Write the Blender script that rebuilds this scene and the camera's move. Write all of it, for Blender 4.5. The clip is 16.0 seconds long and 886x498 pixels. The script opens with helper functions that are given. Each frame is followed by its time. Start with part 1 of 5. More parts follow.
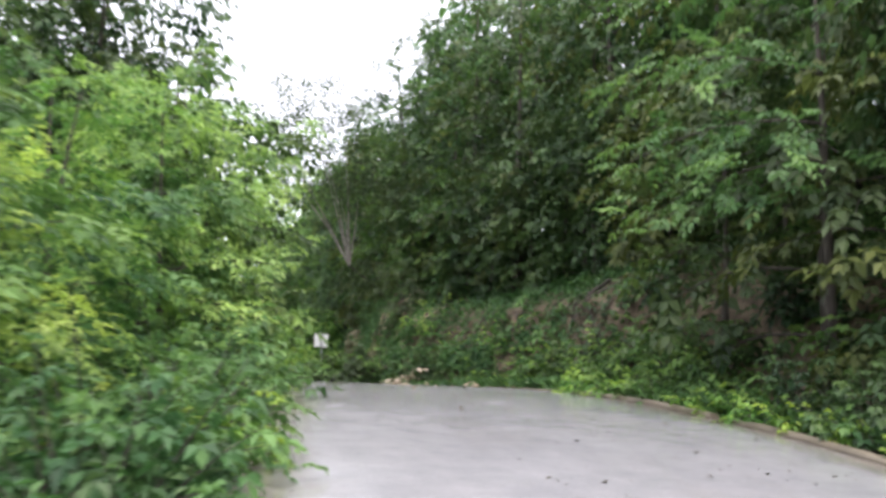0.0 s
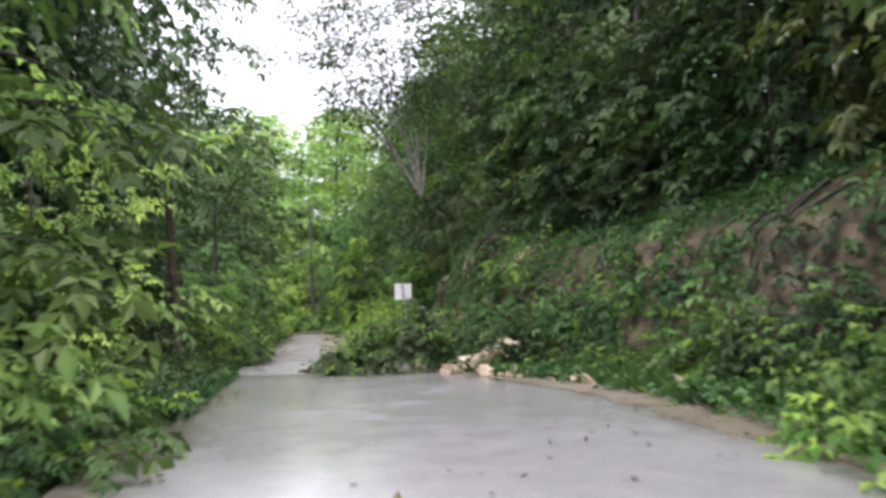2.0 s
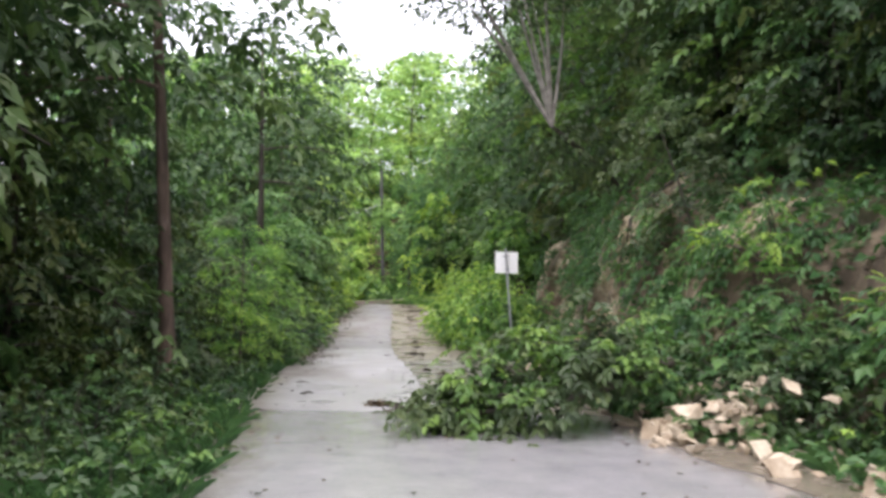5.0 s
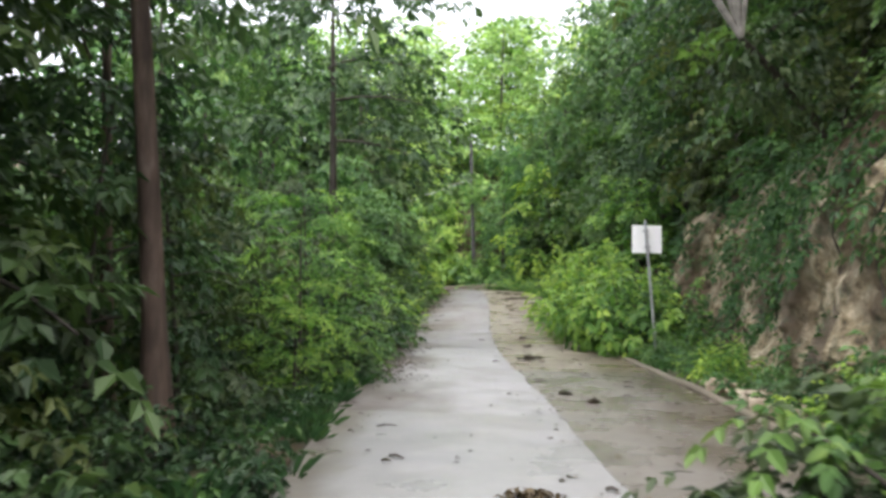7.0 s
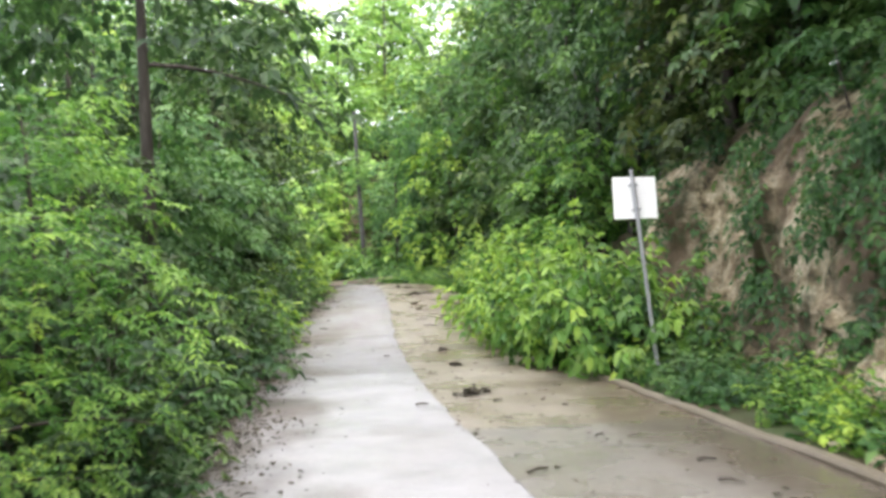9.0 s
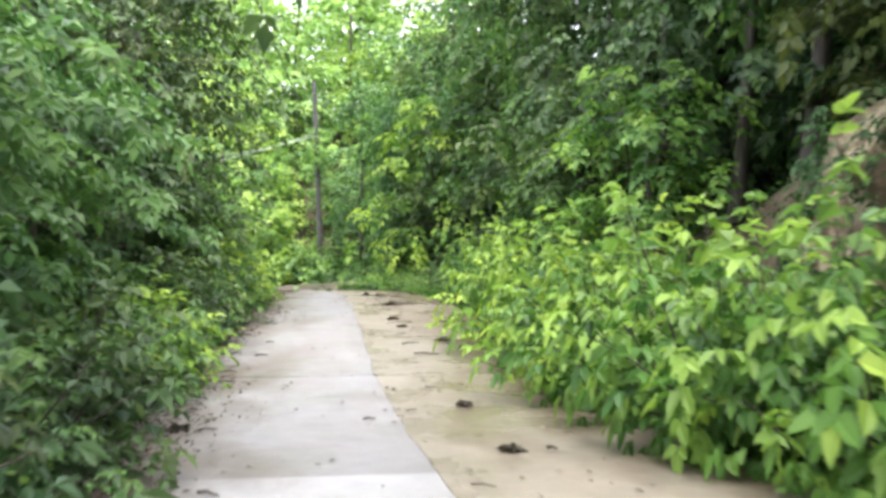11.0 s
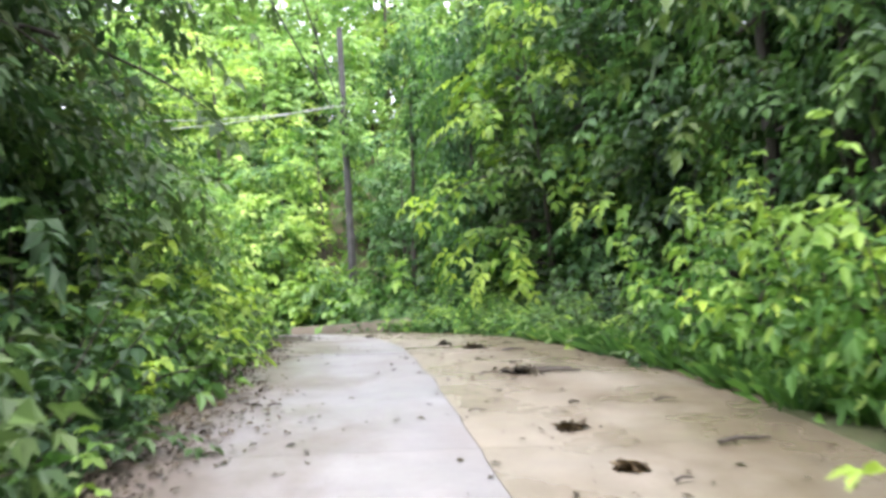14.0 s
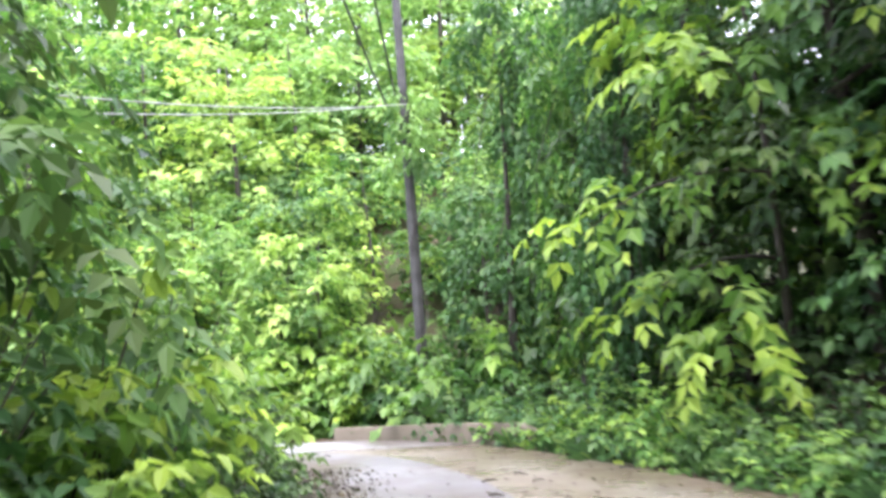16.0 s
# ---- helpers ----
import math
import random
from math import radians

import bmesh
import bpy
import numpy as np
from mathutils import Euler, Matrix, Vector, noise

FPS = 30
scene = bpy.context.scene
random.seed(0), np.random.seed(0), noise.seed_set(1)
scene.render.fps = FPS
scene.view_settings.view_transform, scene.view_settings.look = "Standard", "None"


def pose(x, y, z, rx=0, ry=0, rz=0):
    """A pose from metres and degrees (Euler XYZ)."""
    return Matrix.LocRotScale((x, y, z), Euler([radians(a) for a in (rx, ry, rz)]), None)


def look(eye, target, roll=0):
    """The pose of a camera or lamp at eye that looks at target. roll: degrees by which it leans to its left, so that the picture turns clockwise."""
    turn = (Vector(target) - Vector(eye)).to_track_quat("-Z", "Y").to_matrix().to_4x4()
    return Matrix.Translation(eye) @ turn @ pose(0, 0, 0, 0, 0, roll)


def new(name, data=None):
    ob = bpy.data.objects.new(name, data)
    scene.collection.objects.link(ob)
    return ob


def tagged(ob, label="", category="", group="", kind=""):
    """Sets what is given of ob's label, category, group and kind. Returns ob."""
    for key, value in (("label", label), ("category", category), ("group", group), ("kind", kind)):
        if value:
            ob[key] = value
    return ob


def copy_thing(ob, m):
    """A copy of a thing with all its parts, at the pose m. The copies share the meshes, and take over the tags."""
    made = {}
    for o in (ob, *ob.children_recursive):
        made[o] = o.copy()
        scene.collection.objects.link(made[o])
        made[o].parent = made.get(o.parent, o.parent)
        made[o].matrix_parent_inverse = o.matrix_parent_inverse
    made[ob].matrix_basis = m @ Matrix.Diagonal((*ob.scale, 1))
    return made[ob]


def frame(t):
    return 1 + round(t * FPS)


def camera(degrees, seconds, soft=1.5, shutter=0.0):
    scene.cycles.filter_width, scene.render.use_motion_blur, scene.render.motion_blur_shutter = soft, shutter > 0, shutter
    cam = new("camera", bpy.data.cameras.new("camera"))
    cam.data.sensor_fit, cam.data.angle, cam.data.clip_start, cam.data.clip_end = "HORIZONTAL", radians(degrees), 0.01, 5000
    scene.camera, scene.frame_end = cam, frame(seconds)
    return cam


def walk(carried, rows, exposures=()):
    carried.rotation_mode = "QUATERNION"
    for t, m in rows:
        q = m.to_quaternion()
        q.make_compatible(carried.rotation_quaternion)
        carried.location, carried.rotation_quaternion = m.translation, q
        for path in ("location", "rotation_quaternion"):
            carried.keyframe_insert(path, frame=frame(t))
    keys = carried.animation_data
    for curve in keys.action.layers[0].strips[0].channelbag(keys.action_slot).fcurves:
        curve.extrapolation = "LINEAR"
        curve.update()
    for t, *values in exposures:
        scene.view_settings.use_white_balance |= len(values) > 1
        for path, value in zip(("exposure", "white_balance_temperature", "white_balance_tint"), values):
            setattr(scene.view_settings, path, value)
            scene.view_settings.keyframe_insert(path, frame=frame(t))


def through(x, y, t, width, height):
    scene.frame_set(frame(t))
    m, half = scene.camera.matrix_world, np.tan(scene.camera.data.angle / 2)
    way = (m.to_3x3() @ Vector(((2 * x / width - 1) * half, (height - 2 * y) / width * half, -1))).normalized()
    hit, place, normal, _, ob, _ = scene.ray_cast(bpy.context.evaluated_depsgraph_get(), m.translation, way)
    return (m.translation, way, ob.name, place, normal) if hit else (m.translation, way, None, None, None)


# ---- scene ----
cam = camera(53.0, 16.0, soft=3.3, shutter=0.4)
PATH = [
    (0, (-2.2, -24.45, 0.62), (-0.009, -14.806, 2.098), 2.00),
    (0.5, (-1.2, -22.05, 0.85), (1.067, -12.384, 2.046), 0.80),
    (1, (-0.55, -19.84, 1.09), (1.004, -10.027, 2.222), -0.60),
    (1.5, (-0.023, -17.648, 1.347), (1.387, -7.76, 1.846), -2.13),
    (2, (0.673, -14.925, 1.68), (1.539, -4.988, 2.388), -1.27),
    (2.5, (1.104, -12.6, 1.918), (1.521, -2.616, 2.31), -1.52),
    (3, (1.163, -10.617, 2.052), (1.222, -0.63, 2.551), 0.15),
    (3.5, (1.128, -8.532, 2.218), (0.875, 1.459, 2.571), 0.62),
    (3.7, (1.04, -7.821, 2.209), (0.935, 2.165, 2.728), 2.52),
    (5.8, (-0.601, -3.07, 2.135), (-0.419, 6.927, 2.333), 0.05),
    (6, (-0.596, -2.476, 2.138), (-1.068, 7.51, 2.404), -0.41),
    (6.5, (-0.764, -0.464, 2.133), (-1.176, 9.525, 2.361), 0.60),
    (7, (-1.063, 1.514, 2.1), (-1.87, 11.48, 2.198), 0.63),
    (7.5, (-1.267, 3.415, 1.988), (-1.894, 13.394, 2.138), 0.57),
    (8, (-1.422, 5.457, 1.937), (-1.355, 15.457, 1.879), -3.48),
    (8.2, (-1.406, 6.336, 1.941), (-1.228, 16.334, 1.856), -3.96),
    (10.3, (-2.301, 15.183, 1.66), (-1.343, 25.135, 1.827), 0.99),
    (10.5, (-2.287, 16.1, 1.609), (-1.312, 26.052, 1.544), -0.61),
    (11, (-2.259, 18.744, 1.486), (-1.261, 28.694, 1.583), -0.26),
    (11.5, (-2.226, 21.304, 1.406), (-1.401, 31.264, 1.734), -0.17),
    (12, (-2.27, 23.815, 1.188), (-1.518, 33.777, 1.618), 1.15),
    (12.5, (-2.395, 26.322, 1.175), (-1.695, 36.288, 1.62), -2.25),
    (13, (-2.538, 28.535, 1.129), (-1.489, 38.469, 1.587), -1.96),
    (13.5, (-2.638, 30.744, 1.152), (-1.754, 40.696, 1.57), -2.20),
    (14, (-2.871, 33.186, 1.167), (-2.202, 43.151, 1.651), -1.57),
    (14.5, (-2.846, 35.462, 1.248), (-2.414, 45.422, 2.036), -3.30),
    (15, (-2.974, 37.691, 1.392), (-2.628, 47.637, 2.377), -1.96),
    (15.2, (-3.077, 38.504, 1.419), (-2.845, 48.452, 2.406), -2.52),
    (15.5, (-3.253, 39.833, 1.548), (-3.051, 49.792, 2.424), -2.95),
    (16, (-3.877, 42.526, 1.76), (-3.612, 52.46, 2.878), -2.54),
]
walk(cam, [(t, look(eye, target, roll)) for t, eye, target, roll in PATH],
     [(0, 1.35, 6500, 16), (3.7, 1.35, 6450, 20), (5.8, 1.75, 6500, 16), (6.6, 1.55, 6500, 13), (7.5, 1.72, 6500, 13), (8.2, 2.05, 6500, 13), (10.3, 2.1, 6500, 14),
      (11.5, 2.45, 6500, 14), (12, 2.44, 6400, 14), (13, 2.38, 6300, 15), (14, 2.32, 6250, 16), (15, 2.46, 6150, 19), (16, 2.48, 6050, 22)])

# ---------------------------------------------------------------- sky and light
SUN_EL, SUN_AZ = 72.0, 172.0
world = bpy.data.worlds.new("overcast_sky")
scene.world = world
world.use_nodes = True
wn, wl = world.node_tree.nodes, world.node_tree.links
wn.clear()
w_out = wn.new("ShaderNodeOutputWorld")
w_bg = wn.new("ShaderNodeBackground")
w_sky = wn.new("ShaderNodeTexSky")
w_sky.sky_type = "NISHITA"
w_sky.sun_disc = False
w_sky.sun_elevation = radians(SUN_EL)
w_sky.sun_rotation = radians(SUN_AZ)
w_sky.dust_density = 4.0
w_mix = wn.new("ShaderNodeMixRGB")
w_mix.inputs[0].default_value = 0.82
w_mix.inputs[2].default_value = (6.0, 6.2, 6.5, 1)   # cloud layer
wl.new(w_sky.outputs[0], w_mix.inputs[1])
wl.new(w_mix.outputs[0], w_bg.inputs[0])
w_bg.inputs[1].default_value = 0.15
wl.new(w_bg.outputs[0], w_out.inputs[0])

sun_data = bpy.data.lights.new("sun", "SUN")
sun_data.energy = 1.5
sun_data.angle = radians(60)
sun_data.color = (1.0, 0.96, 0.88)
sun = new("sun", sun_data)
_a, _e = radians(SUN_AZ), radians(SUN_EL)
sun.matrix_basis = look((0, 0, 0), (-math.sin(_a) * math.cos(_e), -math.cos(_a) * math.cos(_e), -math.sin(_e)))


# ---------------------------------------------------------------- materials
class Nodes:
    def __init__(self, name):
        self.mat = bpy.data.materials.new(name)
        self.mat.use_nodes = True
        self.t = self.mat.node_tree
        self.t.nodes.clear()
        self.out = self.t.nodes.new("ShaderNodeOutputMaterial")

    def add(self, kind, **ins):
        n = self.t.nodes.new(kind)
        for k, v in ins.items():
            n.inputs[k.replace("_", " ")].default_value = v
        return n

    def link(self, a, b):
        self.t.links.new(a, b)

    def pos(self):
        return self.add("ShaderNodeNewGeometry").outputs["Position"]

    def noise(self, vec, scale, detail=4.0, rough=0.55):
        n = self.add("ShaderNodeTexNoise", Scale=scale, Detail=detail, Roughness=rough)
        if vec is not None:
            self.link(vec, n.inputs["Vector"])
        return n.outputs["Fac"]

    def ramp(self, fac, stops):
        r = self.add("ShaderNodeValToRGB")
        e = r.color_ramp.elements
        while len(e) < len(stops):
            e.new(0.5)
        for i, (p, c) in enumerate(stops):
            e[i].position = p
            e[i].color = (*c, 1) if len(c) == 3 else c
        self.link(fac, r.inputs[0])
        return r.outputs[0]

    def mix(self, fac, a, b, mode="MIX"):
        m = self.add("ShaderNodeMixRGB")
        m.blend_type = mode
        for i, v in enumerate((fac, a, b)):
            if isinstance(v, (int, float)):
                m.inputs[i].default_value = v
            elif isinstance(v, tuple):
                m.inputs[i].default_value = (*v, 1)
            else:
                self.link(v, m.inputs[i])
        return m.outputs[0]

    def math(self, op, a, b=0.0):
        m = self.add("ShaderNodeMath")
        m.operation = op
        for i, v in enumerate((a, b)):
            if isinstance(v, (int, float)):
                m.inputs[i].default_value = v
            else:
                self.link(v, m.inputs[i])
        return m.outputs[0]

    def bump(self, height, strength, dist):
        b = self.add("ShaderNodeBump", Strength=strength, Distance=dist)
        self.link(height, b.inputs["Height"])
        return b.outputs[0]

    def surface(self, colour, rough=0.6, normal=None, metal=0.0, spec=0.5):
        p = self.add("ShaderNodeBsdfPrincipled")
        p.inputs["Specular IOR Level"].default_value = spec
        p.inputs["Metallic"].default_value = metal
        for key, v in (("Base Color", colour), ("Roughness", rough)):
            if isinstance(v, tuple):
                p.inputs[key].default_value = (*v, 1)
            elif isinstance(v, (int, float)):
                p.inputs[key].default_value = v
            else:
                self.link(v, p.inputs[key])
        if normal is not None:
            self.link(normal, p.inputs["Normal"])
        self.link(p.outputs[0], self.out.inputs[0])
        return p


def leaf_material(name, dark, mid, light, through=0.3, rough=0.46):
    n = Nodes(name)
    geo = n.add("ShaderNodeNewGeometry")
    info = n.add("ShaderNodeObjectInfo")
    c = n.ramp(geo.outputs["Random Per Island"], [(0.0, dark), (0.45, mid), (0.85, mid), (1.0, light)])
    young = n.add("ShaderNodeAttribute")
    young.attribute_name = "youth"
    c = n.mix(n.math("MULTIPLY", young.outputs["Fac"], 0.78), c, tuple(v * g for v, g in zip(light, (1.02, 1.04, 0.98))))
    tone = n.ramp(info.outputs["Random"], [(0.0, (0.84, 0.88, 0.95)), (0.5, (1.04, 1, 1)), (1.0, (1.28, 1.1, 0.85))])
    c = n.mix(1.0, c, tone, "MULTIPLY")
    blotch = n.noise(n.pos(), 1.1, 3)
    c = n.mix(1.0, c, n.ramp(blotch, [(0.35, (0.62, 0.68, 0.7)), (0.65, (1.3, 1.26, 1.08))]), "MULTIPLY")
    p = n.surface(c, rough, spec=0.3)
    tr = n.add("ShaderNodeBsdfTranslucent")
    n.link(n.mix(1.0, c, (1.25, 1.3, 0.9), "MULTIPLY"), tr.inputs["Color"])
    mx = n.add("ShaderNodeMixShader", Fac=through)
    n.link(p.outputs[0], mx.inputs[1])
    n.link(tr.outputs[0], mx.inputs[2])
    n.link(mx.outputs[0], n.out.inputs[0])
    return n.mat


def concrete_material(name, base, tint, mud, mud_at, rough_lo, rough_hi, reach=0.0, relief=0.2):
    """Damp cast concrete with stains. mud: colour of the silt film, mud_at: how much lies about, reach: how far it
    spreads from the edges, on the hill-side lane with shrub shade mixed in.
    """
    n = Nodes(name)
    pos = n.pos()
    info = n.add("ShaderNodeObjectInfo")
    big = n.noise(pos, 0.35, 5, 0.6)
    mid = n.noise(pos, 2.3, 5, 0.65)
    fine = n.noise(pos, 38, 3, 0.7)
    c = n.mix(big, base, tint)
    c = n.mix(1.0, c, n.ramp(mid, [(0.3, (0.86, 0.86, 0.86)), (0.7, (1.1, 1.08, 1.06))]), "MULTIPLY")
    c = n.mix(1.0, c, n.ramp(fine, [(0.25, (0.86, 0.86, 0.86)), (0.75, (1.1, 1.1, 1.1))]), "MULTIPLY")
    c = n.mix(1.0, c, n.ramp(info.outputs["Random"], [(0, (0.94, 0.94, 0.95)), (1, (1.05, 1.04, 1.03))]), "MULTIPLY")
    stretch = n.add("ShaderNodeMapping")
    stretch.inputs["Scale"].default_value = (1.0, 0.45, 1.0)
    n.link(pos, stretch.inputs[0])
    film = n.noise(stretch.outputs[0], 0.8, 7, 0.62)
    fac = n.ramp(film, [(max(0.0, mud_at - 0.2), (1, 1, 1)), (mud_at + 0.2, (0, 0, 0))])
    c = n.mix(n.math("MULTIPLY", fac, 0.55), c, mud)
    if reach:
        att = n.add("ShaderNodeAttribute")
        att.attribute_name = "edge_distance"
        edge = n.math("ADD", att.outputs["Fac"], n.math("MULTIPLY", n.math("SUBTRACT", film, 0.5), reach * 2.6))
        near = n.ramp(n.math("DIVIDE", edge, reach), [(0.25, (1, 1, 1)), (1.0, (0, 0, 0))])
        c = n.mix(n.math("MULTIPLY", near, 0.9), c, n.mix(mid, tuple(0.5 * v for v in mud), tuple(0.85 * v for v in mud)))
    wet = n.noise(pos, 0.8, 4, 0.6)
    rough = n.ramp(wet, [(0.35, (rough_lo,) * 3), (0.68, (rough_hi,) * 3)])
    n.surface(c, rough, n.bump(n.mix(0.5, mid, fine), relief, 0.02), spec=0.5)
    return n.mat


M_LEAF = leaf_material("leaf_green", (0.036, 0.09, 0.036), (0.075, 0.172, 0.064), (0.15, 0.265, 0.09), 0.36)
# darker leaf copy; under closed canopy its tone carries the shade as well
M_LEAF_DARK = leaf_material("leaf_deep_shaded_green", (0.022, 0.05, 0.025), (0.045, 0.096, 0.042), (0.09, 0.155, 0.062), 0.3)
M_LEAF_BRIGHT = leaf_material("leaf_bright_green", (0.05, 0.13, 0.036), (0.115, 0.255, 0.062), (0.33, 0.49, 0.12), 0.42)
# lime leaves; past the bend this paleness stands in for strong light
M_LEAF_LIME = leaf_material("leaf_lit_lime", (0.135, 0.25, 0.085), (0.245, 0.405, 0.14), (0.41, 0.56, 0.22), 0.46)
M_LEAF_OLIVE = leaf_material("leaf_olive", (0.03, 0.052, 0.027), (0.062, 0.1, 0.046), (0.108, 0.145, 0.062), 0.32)
M_LITTER = leaf_material("dead_leaf", (0.028, 0.022, 0.015), (0.062, 0.049, 0.032), (0.13, 0.108, 0.068), 0.05, 0.5)

_n = Nodes("bark")
_p = _n.pos()
_v = _n.add("ShaderNodeTexNoise", Scale=9.0, Detail=6.0)
_mp = _n.add("ShaderNodeMapping")
_mp.inputs["Scale"].default_value = (1, 1, 0.18)
_n.link(_p, _mp.inputs[0])
_n.link(_mp.outputs[0], _v.inputs["Vector"])
_n.surface(_n.ramp(_v.outputs["Fac"], [(0.3, (0.03, 0.024, 0.018)), (0.55, (0.06, 0.05, 0.042)), (0.75, (0.125, 0.112, 0.096))]), 0.8,
           _n.bump(_v.outputs["Fac"], 0.7, 0.03))
M_BARK = _n.mat

_n = Nodes("reddish_bark")
_p = _n.pos()
_mp = _n.add("ShaderNodeMapping")
_mp.inputs["Scale"].default_value = (1, 1, 0.2)
_n.link(_p, _mp.inputs[0])
_f, _f2 = _n.noise(_mp.outputs[0], 7, 6), _n.noise(_p, 1.3, 3)
_c = _n.ramp(_f, [(0.3, (0.06, 0.042, 0.034)), (0.55, (0.15, 0.108, 0.088)), (0.75, (0.3, 0.25, 0.22))])
_n.surface(_n.mix(1.0, _c, _n.ramp(_f2, [(0.35, (0.55, 0.5, 0.48)), (0.65, (1.2, 1.15, 1.1))]), "MULTIPLY"), 0.75, _n.bump(_f, 0.6, 0.03))
M_BARK_RED = _n.mat

_n = Nodes("pale_bark")
_p = _n.pos()
_f = _n.noise(_p, 5, 5)
_n.surface(_n.ramp(_f, [(0.3, (0.13, 0.115, 0.1)), (0.7, (0.33, 0.31, 0.275))]), 0.75, _n.bump(_f, 0.5, 0.02))
M_BARK_PALE = _n.mat

_n = Nodes("forest_soil_and_cut_rock")
_p = _n.pos()
_big, _mid, _fin = _n.noise(_p, 0.45, 6), _n.noise(_p, 2.2, 7, 0.65), _n.noise(_p, 14, 6, 0.7)
_rock = _n.mix(_n.ramp(_mid, [(0.4, (0, 0, 0)), (0.6, (1, 1, 1))]), (0.06, 0.042, 0.026), (0.19, 0.145, 0.095))
_soil = _n.mix(_mid, (0.05, 0.035, 0.02), (0.11, 0.075, 0.04))
_soil = _n.mix(_n.ramp(_big, [(0.4, (0, 0, 0)), (0.6, (1, 1, 1))]), _soil, (0.05, 0.075, 0.02))
_g = _n.add("ShaderNodeNewGeometry")
_s = _n.add("ShaderNodeSeparateXYZ")
_n.link(_g.outputs["True Normal"], _s.inputs[0])
_steep = _n.ramp(_s.outputs["Z"], [(0.55, (1, 1, 1)), (0.8, (0, 0, 0))])
_n.surface(_n.mix(_steep, _soil, _rock), 0.78, _n.bump(_n.mix(0.5, _mid, _fin), 0.8, 0.12))
M_GROUND = _n.mat

_n = Nodes("cut_earth_and_rock")
_p = _n.pos()
_big, _mid, _fin = _n.noise(_p, 0.5, 6), _n.noise(_p, 2.6, 8, 0.68), _n.noise(_p, 14, 6, 0.7)
_rock = _n.ramp(_mid, [(0.36, (0.07, 0.05, 0.028)), (0.47, (0.38, 0.3, 0.18)), (0.59, (0.7, 0.6, 0.43))])
_rock = _n.mix(_n.ramp(_big, [(0.44, (0, 0, 0)), (0.58, (1, 1, 1))]), _rock, _n.mix(_mid, (0.055, 0.038, 0.022), (0.2, 0.135, 0.075)))
_moss = _n.noise(_p, 1.4, 6, 0.7)
_rock = _n.mix(_n.ramp(_moss, [(0.52, (0, 0, 0)), (0.64, (0.8, 0.8, 0.8))]), _rock, (0.045, 0.06, 0.02))
_rock = _n.mix(1.0, _rock, _n.ramp(_fin, [(0.25, (0.55, 0.55, 0.55)), (0.75, (1.3, 1.3, 1.3))]), "MULTIPLY")
_n.surface(_rock, 0.75, _n.bump(_n.mix(0.5, _mid, _fin), 1.0, 0.15))
M_ROCK = _n.mat

M_CONC = concrete_material("damp_concrete", (0.345, 0.342, 0.362), (0.285, 0.282, 0.3), (0.17, 0.138, 0.125), 0.32, 0.28, 0.5, 1.5)
M_CONC_OLD = concrete_material("stained_concrete", (0.236, 0.232, 0.25), (0.185, 0.18, 0.192), (0.15, 0.118, 0.1), 0.42, 0.34, 0.55, 1.8)
# edge tone mixes washed-on silt with painted shade of the overhanging shrubs
M_CONC_MUD = concrete_material("silted_shaded_concrete", (0.27, 0.245, 0.212), (0.215, 0.187, 0.152), (0.17, 0.132, 0.092), 0.42, 0.2, 0.48, 1.9)
M_WET = concrete_material("wet_road_surface", (0.262, 0.267, 0.292), (0.305, 0.307, 0.33), (0.24, 0.215, 0.185), 0.26, 0.08, 0.22, 0.6, 0.1)
M_DAMP = concrete_material("soaked_concrete", (0.31, 0.31, 0.325), (0.265, 0.265, 0.278), (0.22, 0.19, 0.16), 0.3, 0.26, 0.42, 0.6, 0.15)
# silt towards the edge, darkened further for the shade below the shrubs
M_SILT = concrete_material("wet_silted_shaded_concrete", (0.24, 0.228, 0.215), (0.185, 0.17, 0.155), (0.145, 0.118, 0.09), 0.37, 0.15, 0.42, 1.6)
M_KERB = concrete_material("kerb_concrete", (0.25, 0.215, 0.17), (0.165, 0.138, 0.1), (0.085, 0.068, 0.042), 0.5, 0.5, 0.75)
M_MUD = concrete_material("wet_mud", (0.16, 0.14, 0.115), (0.27, 0.24, 0.2), (0.09, 0.07, 0.05), 0.46, 0.2, 0.5)

_n = Nodes("joint_shadow_grit")
_f = _n.noise(_n.pos(), 20)
_n.surface(_n.ramp(_f, [(0.3, (0.03, 0.028, 0.025)), (0.7, (0.09, 0.08, 0.07))]), 0.8)
M_GRIT = _n.mat

_n = Nodes("limestone_rubble")
_p = _n.pos()
_i = _n.add("ShaderNodeObjectInfo")
_f, _f2 = _n.noise(_p, 6, 6), _n.noise(_p, 30, 4)
_c = _n.ramp(_f, [(0.25, (0.2, 0.155, 0.11)), (0.5, (0.42, 0.36, 0.28)), (0.75, (0.6, 0.55, 0.46))])
_c = _n.mix(1.0, _c, _n.ramp(_i.outputs["Random"], [(0, (0.75, 0.68, 0.62)), (1, (1.15, 1.12, 1.1))]), "MULTIPLY")
_n.surface(_c, 0.7, _n.bump(_n.mix(0.4, _f, _f2), 0.6, 0.04))
M_STONE = _n.mat

_n = Nodes("galvanised_steel")
_f = _n.noise(_n.pos(), 25)
_n.surface(_n.ramp(_f, [(0.3, (0.3, 0.31, 0.33)), (0.7, (0.45, 0.46, 0.48))]), 0.5, metal=0.3)
M_STEEL = _n.mat
_n = Nodes("sign_aluminium")
_f = _n.noise(_n.pos(), 6, 5)
_n.surface(_n.ramp(_f, [(0.3, (0.88, 0.89, 0.9)), (0.7, (0.93, 0.93, 0.94))]), 0.42)
M_PLATE = _n.mat
_n = Nodes("weathered_pole_concrete")
